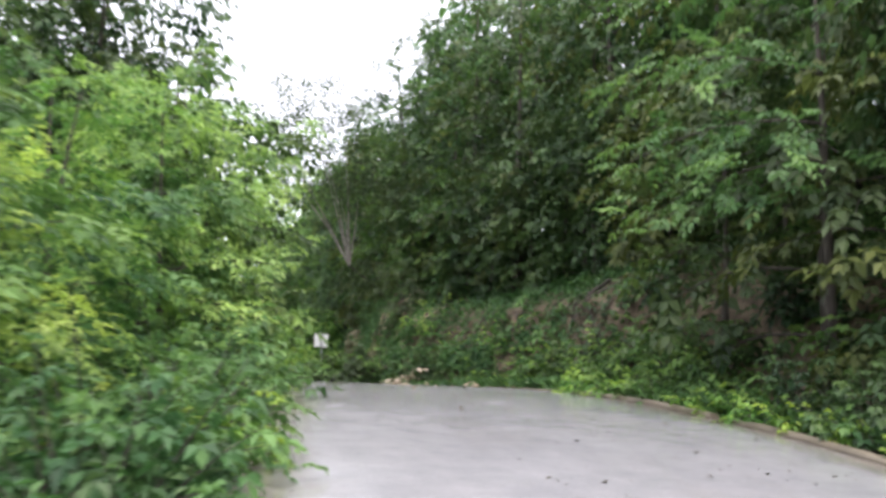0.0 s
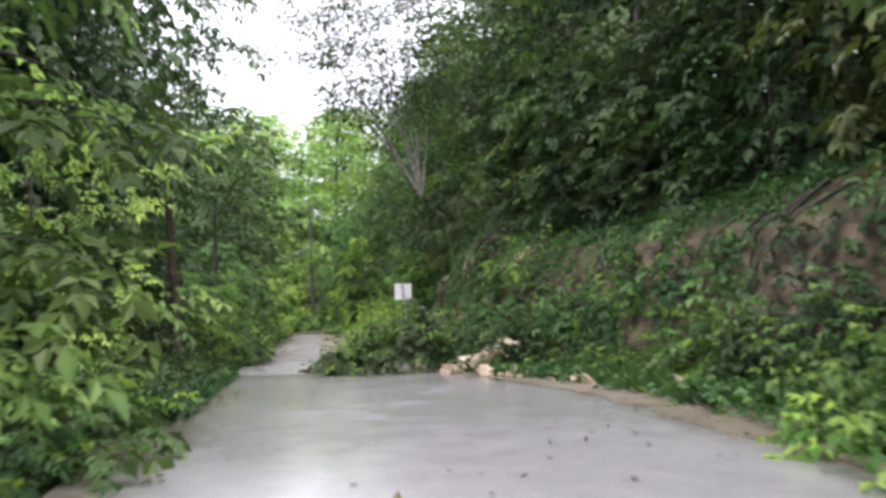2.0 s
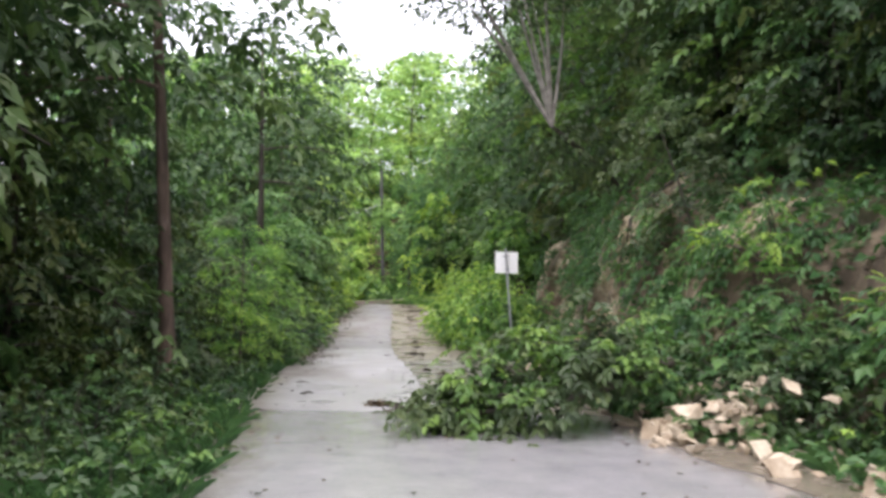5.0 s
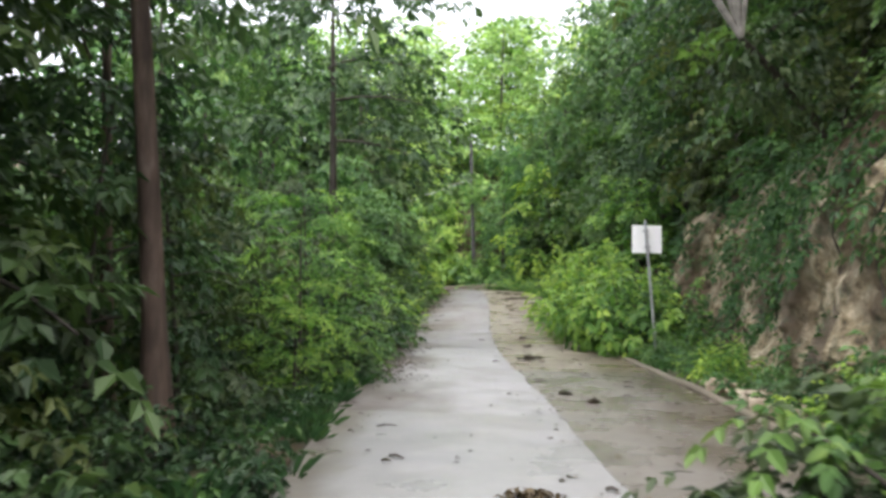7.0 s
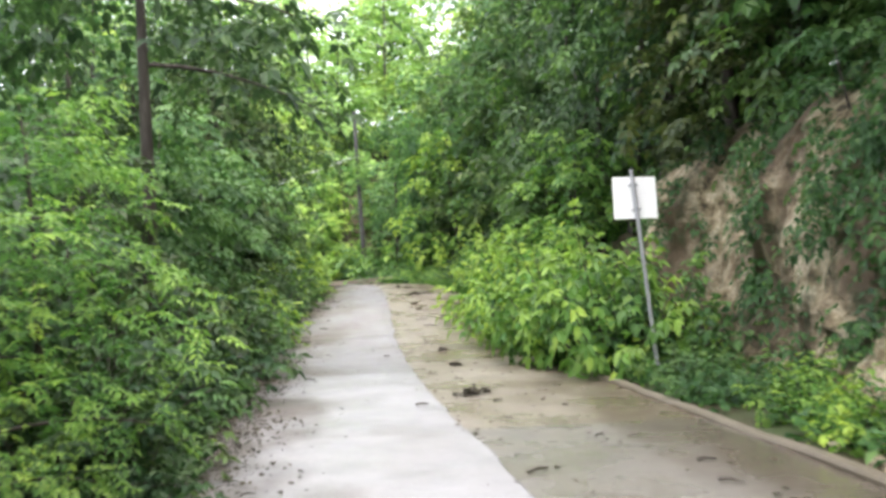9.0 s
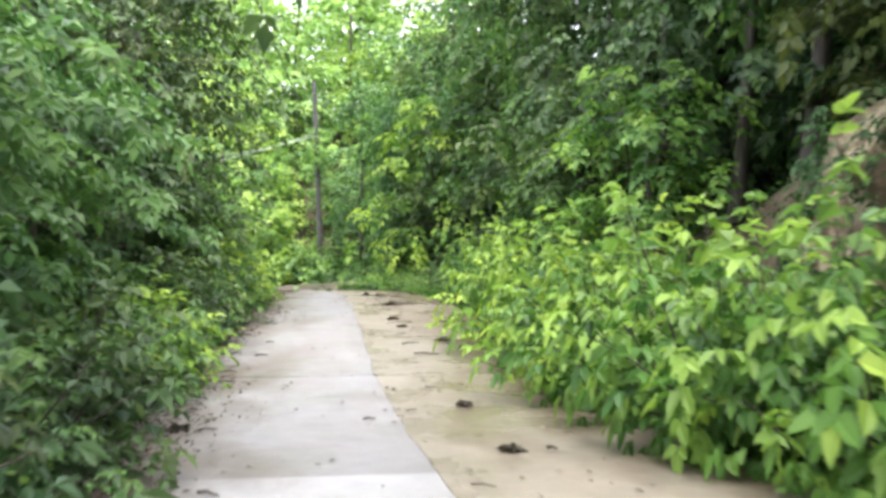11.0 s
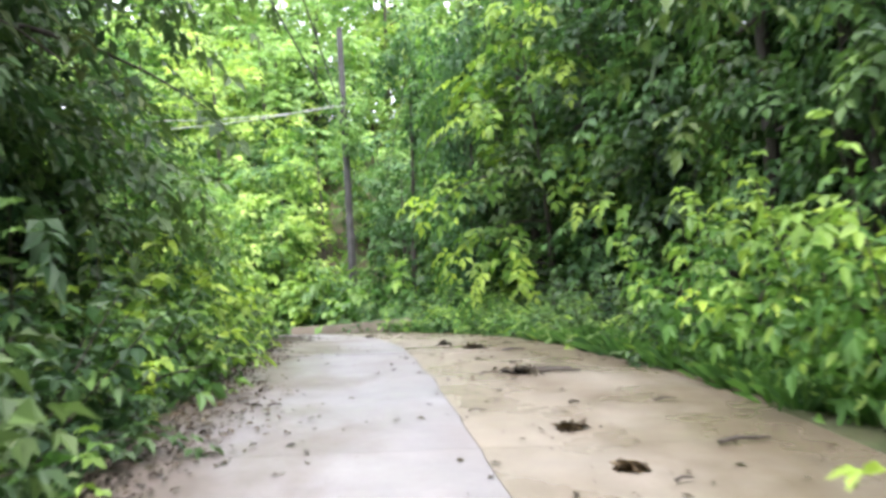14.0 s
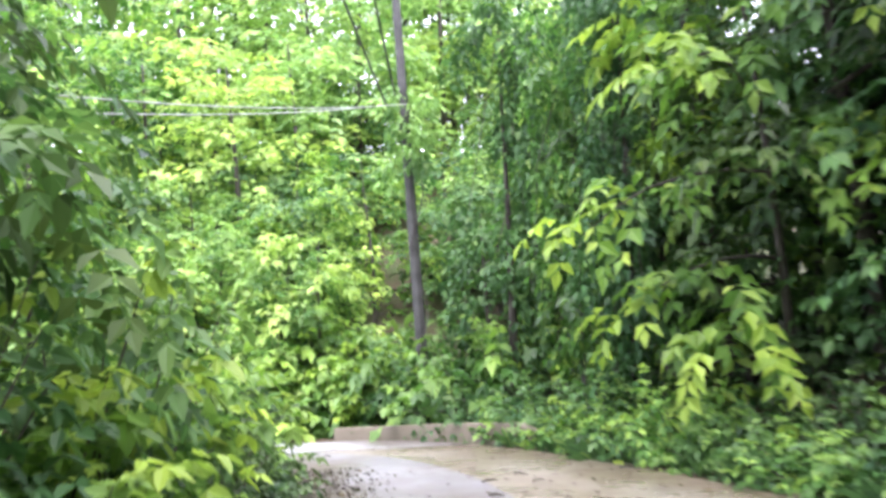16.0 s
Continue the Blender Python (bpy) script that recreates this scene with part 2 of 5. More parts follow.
_f = _n.noise(_n.pos(), 3, 6)
_n.surface(_n.ramp(_f, [(0.3, (0.03, 0.029, 0.028)), (0.7, (0.085, 0.083, 0.082))]), 0.7, _n.bump(_f, 0.3, 0.02))
M_POLE = _n.mat
_n = Nodes("cable_sheath")
_f = _n.noise(_n.pos(), 4)
_n.surface(_n.ramp(_f, [(0.3, (0.3, 0.3, 0.3)), (0.7, (0.5, 0.5, 0.5))]), 0.4)
M_CABLE = _n.mat


# ---------------------------------------------------------------- plan of the road
def curve_of(pairs, reach=1.5):
    ys, vs = np.array(pairs, float).T

    def f(y):
        y = np.asarray(y, float)
        return sum(np.interp(y + k * reach / 2, ys, vs) for k in (-2, -1, 0, 1, 2)) / 5
    return f


ROAD_Z = curve_of([(-60, -2.6), (-24, -1.03), (-20, -0.57), (-16, -0.09), (-12, 0.33), (-8, 0.55), (-4, 0.53), (0, 0.48), (4, 0.33), (8, 0.19),
                   (12, 0.09), (16, -0.04), (20, -0.2), (24, -0.42), (28, -0.5), (32, -0.52), (36, -0.38), (40, -0.09), (44, 0.2),
                   (48, 0.28), (52, 0.24), (56, 0.18), (60, 0.02), (66, -0.3), (80, -0.4)], 3.2)
EDGE_L = curve_of([(-70, -14), (-40, -7.6), (-28, -4.7), (-22, -3.0), (-16, -1.9), (-10, -1.5), (-3, -1.6), (2, -2.1), (10, -3.1), (17, -3.7), (24, -4.3), (30, -4.9),
                   (36, -5.1), (44, -4.9), (50, -5.0), (54, -5.5), (57, -6.6), (59, -9), (60.5, -14), (61.2, -22), (62, -60)], 1.0)
EDGE_R = curve_of([(-70, -6), (-40, 0.5), (-28, 2.8), (-20, 4.6), (-14, 4.7), (-8, 4.2), (-3, 3.9), (1, 3.4), (5, 2.8), (8, 2.3), (13, 2.0), (18, 1.9), (25, 1.6),
                   (29, 1.2), (36, 0.9), (42, 0.75), (47, 0.1), (50.5, -0.35), (54, -1.4), (57.5, -2.5), (61, -4.6), (64, -8.5),
                   (66, -14), (67, -22), (68, -60)], 1.0)
JOINT = curve_of([(-70, -10), (-22, 0.9), (-8, 1.3), (0, 0.8), (8, 0.0), (12, -0.36), (17, -0.74), (22, -1.18), (25, -1.38), (29, -1.67), (36, -2.02), (41, -2.17), (46, -2.43),
                  (49, -2.65), (54, -3.4), (57, -4.6), (59.5, -7), (62, -12), (63.5, -20), (65, -60)], 1.0)
BANK = curve_of([(-60, 1.2), (-16, 1.6), (-8, 2.4), (0, 2.9), (8, 2.8), (10, 3.2), (13, 3.6), (15, 4.4), (28, 4.2), (33, 3.4), (36, 2.2), (44, 1.4), (52, 1.0), (60, 0.8), (90, 0.8)], 2)
BANK_D = curve_of([(-60, 1.9), (-4, 2.0), (2, 1.9), (6, 1.7), (10, 1.25), (14, 1.2), (20, 1.5), (25, 2.5), (34, 2.6), (44, 2.4), (90, 2.5)], 2)


def lattice(x, y, scale, seed):
    """Smooth value noise in -1..1, for arrays."""
    u, v = np.asarray(x) / scale + 37.2 * seed, np.asarray(y) / scale + 11.7 * seed
    i, j = np.floor(u), np.floor(v)
    fu, fv = u - i, v - j
    fu, fv = fu * fu * (3 - 2 * fu), fv * fv * (3 - 2 * fv)

    def h(a, b):
        q = np.sin(a * 127.1 + b * 311.7 + seed * 74.7) * 43758.5453
        return 2 * (q - np.floor(q)) - 1
    return (h(i, j) * (1 - fu) + h(i + 1, j) * fu) * (1 - fv) + (h(i, j + 1) * (1 - fu) + h(i + 1, j + 1) * fu) * fv


_ly = np.r_[np.arange(-70, 57, 1.5), np.arange(57, 68, 0.3)]
_RX, _LX = EDGE_R(_ly), EDGE_L(_ly)


def ground_z(x, y):
    """Height of the ground sheet for arrays of places."""
    x, y = np.atleast_1d(np.asarray(x, float)), np.atleast_1d(np.asarray(y, float))
    dr = np.full(x.shape, 1e9)
    dl = np.full(x.shape, 1e9)
    for yy, rx, lx in zip(_ly, _RX, _LX):
        dr = np.minimum(dr, (x - rx) ** 2 + (y - yy) ** 2)
        dl = np.minimum(dl, (x - lx) ** 2 + (y - yy) ** 2)
    dr, dl = np.sqrt(dr), np.sqrt(dl)
    right = (x > EDGE_R(y)) | (y > 68)
    inside = (~right) & (x > EDGE_L(y))
    near = (np.abs(y - 20) < 80).astype(float)
    jag = 0.45 * lattice(x, y, 2.3, 3) + 0.25 * lattice(x, y, 0.9, 5)
    d0 = BANK_D(y) + 0.5 + 0.5 * jag * near
    step = np.clip((dr - d0) / 1.15, 0, 1)
    ledge = step + 0.09 * np.sin(step * 9 + 3 * lattice(x, y, 3, 8)) * step * (1 - step) * 4
    up = BANK(y) * ledge + 0.42 * np.clip(dr - d0 - 1.0, 0, 26) + 0.08 * np.clip(dr - 27, 0, 60)
    up = up * np.clip(1 - (y - 60) / 60, 0.25, 1) + 0.1 * jag * np.clip(dr - 0.4, 0, 1)
    down = -0.06 * np.clip(dl, 0, 1) - 0.22 * np.clip(dl - 1.2, 0, 30) + 0.12 * jag * np.clip(dl - 0.3, 0, 1)
    z = np.where(right, up, np.where(inside, 0.0, down))
    # past the bend the land climbs again
    z = z + 0.3 * np.clip(y - 66, 0, 30)
    return ROAD_Z(y) + np.where(inside, -0.16, z - 0.02)


def gz(x, y):
    return float(ground_z(x, y)[0])


# ---------------------------------------------------------------- mesh helpers
def mesh_from(name, verts, faces, mats, smooth=False, index=None):
    me = bpy.data.meshes.new(name)
    verts = np.asarray(verts, np.float32)
    if isinstance(faces, np.ndarray):
        n, k = faces.shape
        me.vertices.add(len(verts))
        me.vertices.foreach_set("co", verts.ravel())
        me.loops.add(n * k)
        me.loops.foreach_set("vertex_index", faces.astype(np.int32).ravel())
        me.polygons.add(n)
        me.polygons.foreach_set("loop_start", np.arange(0, n * k, k, dtype=np.int32))
        me.update(calc_edges=True)
    else:
        me.from_pydata(verts.tolist(), [], faces)
    for m in mats if isinstance(mats, (list, tuple)) else [mats]:
        me.materials.append(m)
    if index is not None:
        me.polygons.foreach_set("material_index", np.asarray(index, np.int32))
    me.polygons.foreach_set("use_smooth", np.full(len(me.polygons), smooth))
    return me


def child(name, me, parent, label=""):
    ob = new(name, me)
    ob.parent = parent
    return tagged(ob, label)


def part(name, bm, material, parent, label="", smooth=False):
    me = bpy.data.meshes.new(name)
    bm.to_mesh(me)
    bm.free()
    me.materials.append(material)
    me.polygons.foreach_set("use_smooth", np.full(len(me.polygons), smooth))
    return child(name, me, parent, label)


def tubes(paths, sides=7):
    """Tapered tubes: paths are lists of (x, y, z, radius). Vertices and quads."""
    vs, fs, base = [], [], 0
    ang = np.arange(sides) * 2 * np.pi / sides
    for path in paths:
        p = np.array(path, float)
        t = np.gradient(p[:, :3], axis=0)
        t /= np.linalg.norm(t, axis=1, keepdims=True) + 1e-9
        ref = np.where(np.abs(t[:, 2:3]) > 0.9, np.array([[1.0, 0, 0]]), np.array([[0, 0, 1.0]]))
        a = np.cross(t, ref)
        a /= np.linalg.norm(a, axis=1, keepdims=True) + 1e-9
        b = np.cross(t, a)
        ring = p[:, None, :3] + p[:, None, 3:] * (np.cos(ang)[None, :, None] * a[:, None] + np.sin(ang)[None, :, None] * b[:, None])
        vs.append(ring.reshape(-1, 3))
        m = len(p)
        for i in range(m - 1):
            for k in range(sides):
                q = (k + 1) % sides
                fs.append((base + i * sides + k, base + i * sides + q, base + (i + 1) * sides + q, base + (i + 1) * sides + k))
        base += m * sides
    return np.concatenate(vs), np.array(fs)


def unit(a):
    return a / (np.linalg.norm(a, axis=-1, keepdims=True) + 1e-9)


def leaves(base, along, normal, length, width, full=False, droop=0.2):
    """Folded leaves: a kite of two triangles, or a fuller leaf of two quads."""
    along, normal = unit(along), unit(normal)
    side = unit(np.cross(normal, along))
    normal = np.cross(along, side)
    L, W = length[:, None], width[:, None]
    down = np.array([[0, 0, -1.0]])
    tip = base + along * L + down * L * droop
    n = len(base)
    if full:
        r1 = base + along * L * 0.28 + side * W * 0.46 + normal * W * 0.14
        r2 = base + along * L * 0.68 + side * W * 0.36 + normal * W * 0.1 + down * L * droop * 0.45
        l1 = base + along * L * 0.28 - side * W * 0.46 + normal * W * 0.14
        l2 = base + along * L * 0.68 - side * W * 0.36 + normal * W * 0.1 + down * L * droop * 0.45
        v = np.stack([base, r1, r2, tip, l2, l1], 1).reshape(-1, 3)
        k = np.arange(n)[:, None] * 6
        return v, np.concatenate([k + [[0, 1, 2, 3]], k + [[0, 3, 4, 5]]])
    r = base + along * L * 0.45 + side * W * 0.5 + normal * W * 0.15
    l = base + along * L * 0.45 - side * W * 0.5 + normal * W * 0.15
    v = np.stack([base, r, tip, l], 1).reshape(-1, 3)
    k = np.arange(n)[:, None] * 4
    return v, np.concatenate([k + [[0, 1, 2]], k + [[0, 2, 3]]])


def clumps(rng, centres, spread, per, out_from, hang=0.0):
    """Leaf bases and directions in flattened clumps round the centres."""
    c = np.repeat(centres, per, 0)
    s = np.repeat(np.broadcast_to(spread, (len(centres),)), per)[:, None]
    off = rng.normal(size=c.shape) * np.array([1, 1, 0.55])
    off = off / (1 + 0.35 * np.linalg.norm(off, axis=1, keepdims=True))
    p = c + off * s
    away = unit(p - out_from) * np.array([1, 1, 0.35])
    along = unit(away + 0.75 * unit(off) + rng.normal(size=c.shape) * 0.35 + np.array([0, 0, -0.25 - hang]))
    normal = unit(np.array([[0, 0, 1.0]]) + 0.45 * unit(off) + rng.normal(size=c.shape) * 0.4)
    return p, along, normal


def ellipsoid(rng, n, r, inner=0.5, low=-0.75):
    d = unit(rng.normal(size=(n * 3, 3)))
    d = d[d[:, 2] > low][:n]
    lob = 1 + 0.22 * np.sin(3 * np.arctan2(d[:, 1], d[:, 0]) + rng.uniform(0, 6)) + rng.normal(size=len(d)) * 0.1
    return d * np.array(r) * (inner + (1 - inner) * rng.uniform(size=(len(d), 1)) ** 0.6) * lob[:, None]


TEMPLATES = {}
SHADES = {
    "forest_tree": ("green", "dark green", "olive green", "bright green", "dark green", "dark green"),
    "hillside_tree": ("green", "dark green", "green", "bright green", "brightly lit lime green"),
    "understory_tree": ("green", "dark green", "bright green", "olive green", "brightly lit lime green", "green", "dark green"),
    "roadside_shrub": ("bright green", "green", "bright green", "dark green", "bright green", "green", "dark green", "green", "bright green"),
    "verge_plant": ("green", "bright green", "dark green"),
    "broad_leaved_sapling": ("light green", "green"),
    "climber_clad_tree": ("green", "bright green", "dark green"),
}


def place(kind, variant, build, x, y, rot, sx, sz, tag, z=None, tilt=(0, 0)):
    """Plant one thing; the first of a kind and variant is built, the rest are copies of it."""
    key = (kind, variant)
    z = gz(x, y) - 0.05 if z is None else z
    m = pose(x, y, z, tilt[0], tilt[1], rot)
    if key not in TEMPLATES:
        TEMPLATES[key] = build(kind, variant)
        TEMPLATES[key].matrix_basis = m
        ob = TEMPLATES[key]
    else:
        ob = copy_thing(TEMPLATES[key], m)
    ob.scale = (sx, sx, sz)
    label = tag[0] % SHADES[kind][variant] if "%s" in tag[0] else tag[0]
    return tagged(ob, label, *tag[1:])


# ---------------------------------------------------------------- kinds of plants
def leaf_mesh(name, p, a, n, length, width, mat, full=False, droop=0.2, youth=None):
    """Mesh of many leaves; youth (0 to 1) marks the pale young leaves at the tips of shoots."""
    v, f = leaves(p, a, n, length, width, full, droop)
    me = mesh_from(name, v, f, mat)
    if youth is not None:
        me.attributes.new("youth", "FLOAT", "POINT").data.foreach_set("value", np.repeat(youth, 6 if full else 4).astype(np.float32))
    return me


def sprays(rng, base, way, length, leaflet, pairs, droop=0.5, ragged=0.18):
    """Compound leaves: a drooping midrib with leaflets in pairs and one at the tip. Leaflet bases, directions, normals and sizes."""
    way = unit(way)
    up = np.array([0.0, 0.0, 1.0])
    t = np.linspace(0.22, 0.92, pairs)[None, :, None]
    L = length[:, None, None]
    dr = (droop * rng.uniform(0.5, 1.5, len(base)))[:, None, None]
    rib = base[:, None] + way[:, None] * L * t - up * L * dr * t ** 2
    tan = unit(way[:, None] - up * 2 * dr * t)
    side = unit(np.cross(tan, up) + rng.normal(size=tan.shape) * 0.06)
    out_p, out_a, out_n, out_s = [], [], [], []
    size = leaflet * (0.62 + 0.5 * np.sin(np.pi * (0.15 + 0.7 * t[..., 0]))) * (length / length.mean())[:, None] ** 0.5
    for k in (-1, 1):
        al = unit(side * k * 0.85 + tan * 0.5 - up * 0.22 + rng.normal(size=tan.shape) * ragged)
        out_p.append(rib.reshape(-1, 3))
        out_a.append(al.reshape(-1, 3))
        out_n.append((np.cross(side, tan) * 1.0 + rng.normal(size=tan.shape) * ragged * 1.4).reshape(-1, 3))
        out_s.append(size.ravel())
    tip = base + way * length[:, None] - up * (length * dr[:, 0, 0])[:, None]
    out_p.append(tip)
    out_a.append(tan[:, -1] + rng.normal(size=tip.shape) * ragged)
    out_n.append(np.cross(side[:, -1], tan[:, -1]) + rng.normal(size=tip.shape) * ragged)
    out_s.append(leaflet * 1.05 * np.ones(len(base)))
    n = np.concatenate(out_n)
    n = n * np.where(n[:, 2:] < 0, -1.0, 1.0)
    return np.concatenate(out_p), np.concatenate(out_a), n, np.concatenate(out_s) * rng.uniform(0.75, 1.25, len(n))


def per_leaflet(values, pairs):
    """A value for each compound leaf, spread over its leaflets in the order of sprays()."""
    r = np.repeat(values, pairs)
    return np.concatenate([r, r, values])


def bough_tree(name, rng, height, trunk_r, z_lo, z_hi, reach, n_limbs, twigs, per, spray, leaflet, pairs, mat, bark=None, rise=0.45, sag=0.35, droop=0.5, wide=0.5):
    """Tree: tapered bent trunk, arching boughs set round it with gaps between, twigs along them, and compound leaves hanging from the twigs."""
    root = new(name)
    bend = rng.normal(size=2) * 0.03 * height
    zs = np.linspace(0, 1, 9)
    axis = np.stack([bend[0] * zs ** 2 + 0.04 * np.sin(5 * zs), bend[1] * zs ** 2 + 0.04 * np.cos(4 * zs), zs * height], 1)
    rad = trunk_r * (1.0 - 0.82 * zs) * (1 + 0.5 * np.exp(-zs * 25))
    v, f = tubes([np.c_[axis, rad]], 9)
    child("trunk", mesh_from("trunk", v, f, bark or M_BARK, True), root)
    limbs, pos, way, youth = [], [], [], []
    for i in range(n_limbs):
        u = (i + rng.uniform(-0.4, 0.4)) / max(1, n_limbs - 1)
        u = min(max(u, 0.0), 1.0)
        z0 = z_lo + (z_hi - z_lo) * u
        az = 2.4 * i + rng.normal() * 0.35
        r = reach * (0.5 + 0.62 * math.sin(math.pi * (0.2 + 0.68 * u))) * rng.uniform(0.65, 1.15)
        up_ = rise * (0.55 + 0.9 * u) * rng.uniform(0.6, 1.3)
        s0 = np.array([np.interp(z0 / height, zs, axis[:, k]) for k in range(3)])
        h = np.array([math.cos(az), math.sin(az), 0.0])
        lat = np.array([-h[1], h[0], 0.0])
        s = np.linspace(0, 1, 6)[:, None]
        path = s0 + h * r * s + np.array([0, 0, 1.0]) * r * (up_ * s - sag * s ** 2) + lat * r * 0.12 * np.sin(3 * s + i)
        r0 = trunk_r * (1 - 0.75 * z0 / height) * 0.45
        limbs.append([(*q, r0 * (1 - 0.85 * k / 5) + 0.004) for k, q in enumerate(path)])
        ts = np.clip(np.linspace(0.28, 1.0, twigs) + rng.normal(size=twigs) * 0.04, 0.15, 1.0)
        c = np.stack([np.interp(ts, s[:, 0], path[:, k]) for k in range(3)], 1)
        sd = np.where(np.arange(twigs) % 2, 1.0, -1.0)[:, None]
        off_ = lat * sd * r * 0.3 * rng.uniform(0.3, 1.1, (twigs, 1)) * (1.15 - 0.6 * ts[:, None])
        tip = c + off_ + h * r * 0.08 + np.array([0, 0, 1.0]) * rng.normal(size=(twigs, 1)) * 0.05 * r
        for k in range(per):
            w = rng.uniform(0.15, 1.0, (twigs, 1))
            pos.append(c * (1 - w) + tip * w + rng.normal(size=c.shape) * 0.035 * r)
            way.append(h * 0.65 + unit(off_ + 1e-4 * lat) * 0.6 + rng.normal(size=c.shape) * 0.45 + np.array([0, 0, 0.1]))
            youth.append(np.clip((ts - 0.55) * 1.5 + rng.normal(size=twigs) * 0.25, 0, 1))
    for limb in limbs[:: max(1, n_limbs // 5)][:5]:
        v, f = tubes([limb], 5)
        child("limb", mesh_from("limb", v, f, bark or M_BARK, True), root)
    p, w, y = np.concatenate(pos), np.concatenate(way), np.concatenate(youth)
    keep = p[:, 2] > 0.15
    p, w, y = p[keep], w[keep], y[keep]
    q, a, n, size = sprays(rng, p, w, spray * rng.uniform(0.7, 1.25, len(p)), leaflet, pairs, droop)
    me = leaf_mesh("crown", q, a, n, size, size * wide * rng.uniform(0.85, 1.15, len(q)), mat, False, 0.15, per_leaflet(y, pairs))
    child("crown", me, root)
    return root


def shoot_shrub(name, rng, n_shoots, height, open_, per, spray, leaflet, pairs, mat, full=False, wide=0.55, droop=0.45, stems_apart=0):
    """Shrub: arching shoots from one root, compound leaves all along them, upright young leaves at the tips."""
    root = new(name)
    stems, pos, way, young, size_of = [], [], [], [], []
    for i in range(n_shoots):
        az = 2.4 * i + rng.normal() * 0.4
        lean = open_ * (0.15 + 0.85 * ((i + 0.5) / n_shoots) ** 0.7)
        ln = height * rng.uniform(0.72, 1.12) * (1.0 - 0.25 * lean)
        h = np.array([math.cos(az), math.sin(az), 0.0])
        b = h * rng.uniform(0.02, 0.16) * height
        s = np.linspace(0, 1, 5)[:, None]
        up = np.array([0, 0, 1.0])
        path = b + h * ln * math.sin(lean) * s + up * ln * (math.cos(lean) * s - 0.22 * lean * s ** 2)
        path[:, 2] = np.maximum(path[:, 2], 0.03)
        stems.append([(*q, 0.011 * height ** 0.5 * (1 - 0.75 * k / 4)) for k, q in enumerate(path)])
        t = np.linspace(0.12, 1.0, per)
        c = np.stack([np.interp(t, s[:, 0], path[:, k]) for k in range(3)], 1)
        ax = unit(path[-1] - path[0])
        e1 = unit(np.cross(ax, np.array([0.3, 0.1, 1.0])))
        e2 = np.cross(ax, e1)
        ph = 2.4 * np.arange(per)[:, None] + rng.uniform(0, 6)
        rad = e1 * np.cos(ph) + e2 * np.sin(ph)
        end = t[:, None] ** 4
        pos.append(c)
        way.append(rad * (1.0 - 0.55 * end) + ax * (0.25 + 0.8 * end) + h * 0.3 + rng.normal(size=c.shape) * 0.15)
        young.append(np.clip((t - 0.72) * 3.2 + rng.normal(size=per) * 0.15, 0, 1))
        size_of.append(spray * (1.05 - 0.45 * t ** 3) * rng.uniform(0.8, 1.2, per))
    if stems_apart:
        for st in stems[:stems_apart]:
            v, f = tubes([st], 5)
            child("stem", mesh_from("stem", v, f, M_BARK, True), root)
    else:
        v, f = tubes(stems, 4)
        child("woody_base", mesh_from("woody_base", v, f, M_BARK, True), root)
    p, w, y, ls = (np.concatenate(q) for q in (pos, way, young, size_of))
    q, a, n, size = sprays(rng, p, w, ls, leaflet, pairs, droop)
    q[:, 2] = np.maximum(q[:, 2], 0.03)
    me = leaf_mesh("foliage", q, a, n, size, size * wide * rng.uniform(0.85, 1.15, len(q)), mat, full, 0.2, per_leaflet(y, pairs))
    child("foliage", me, root)
    return root


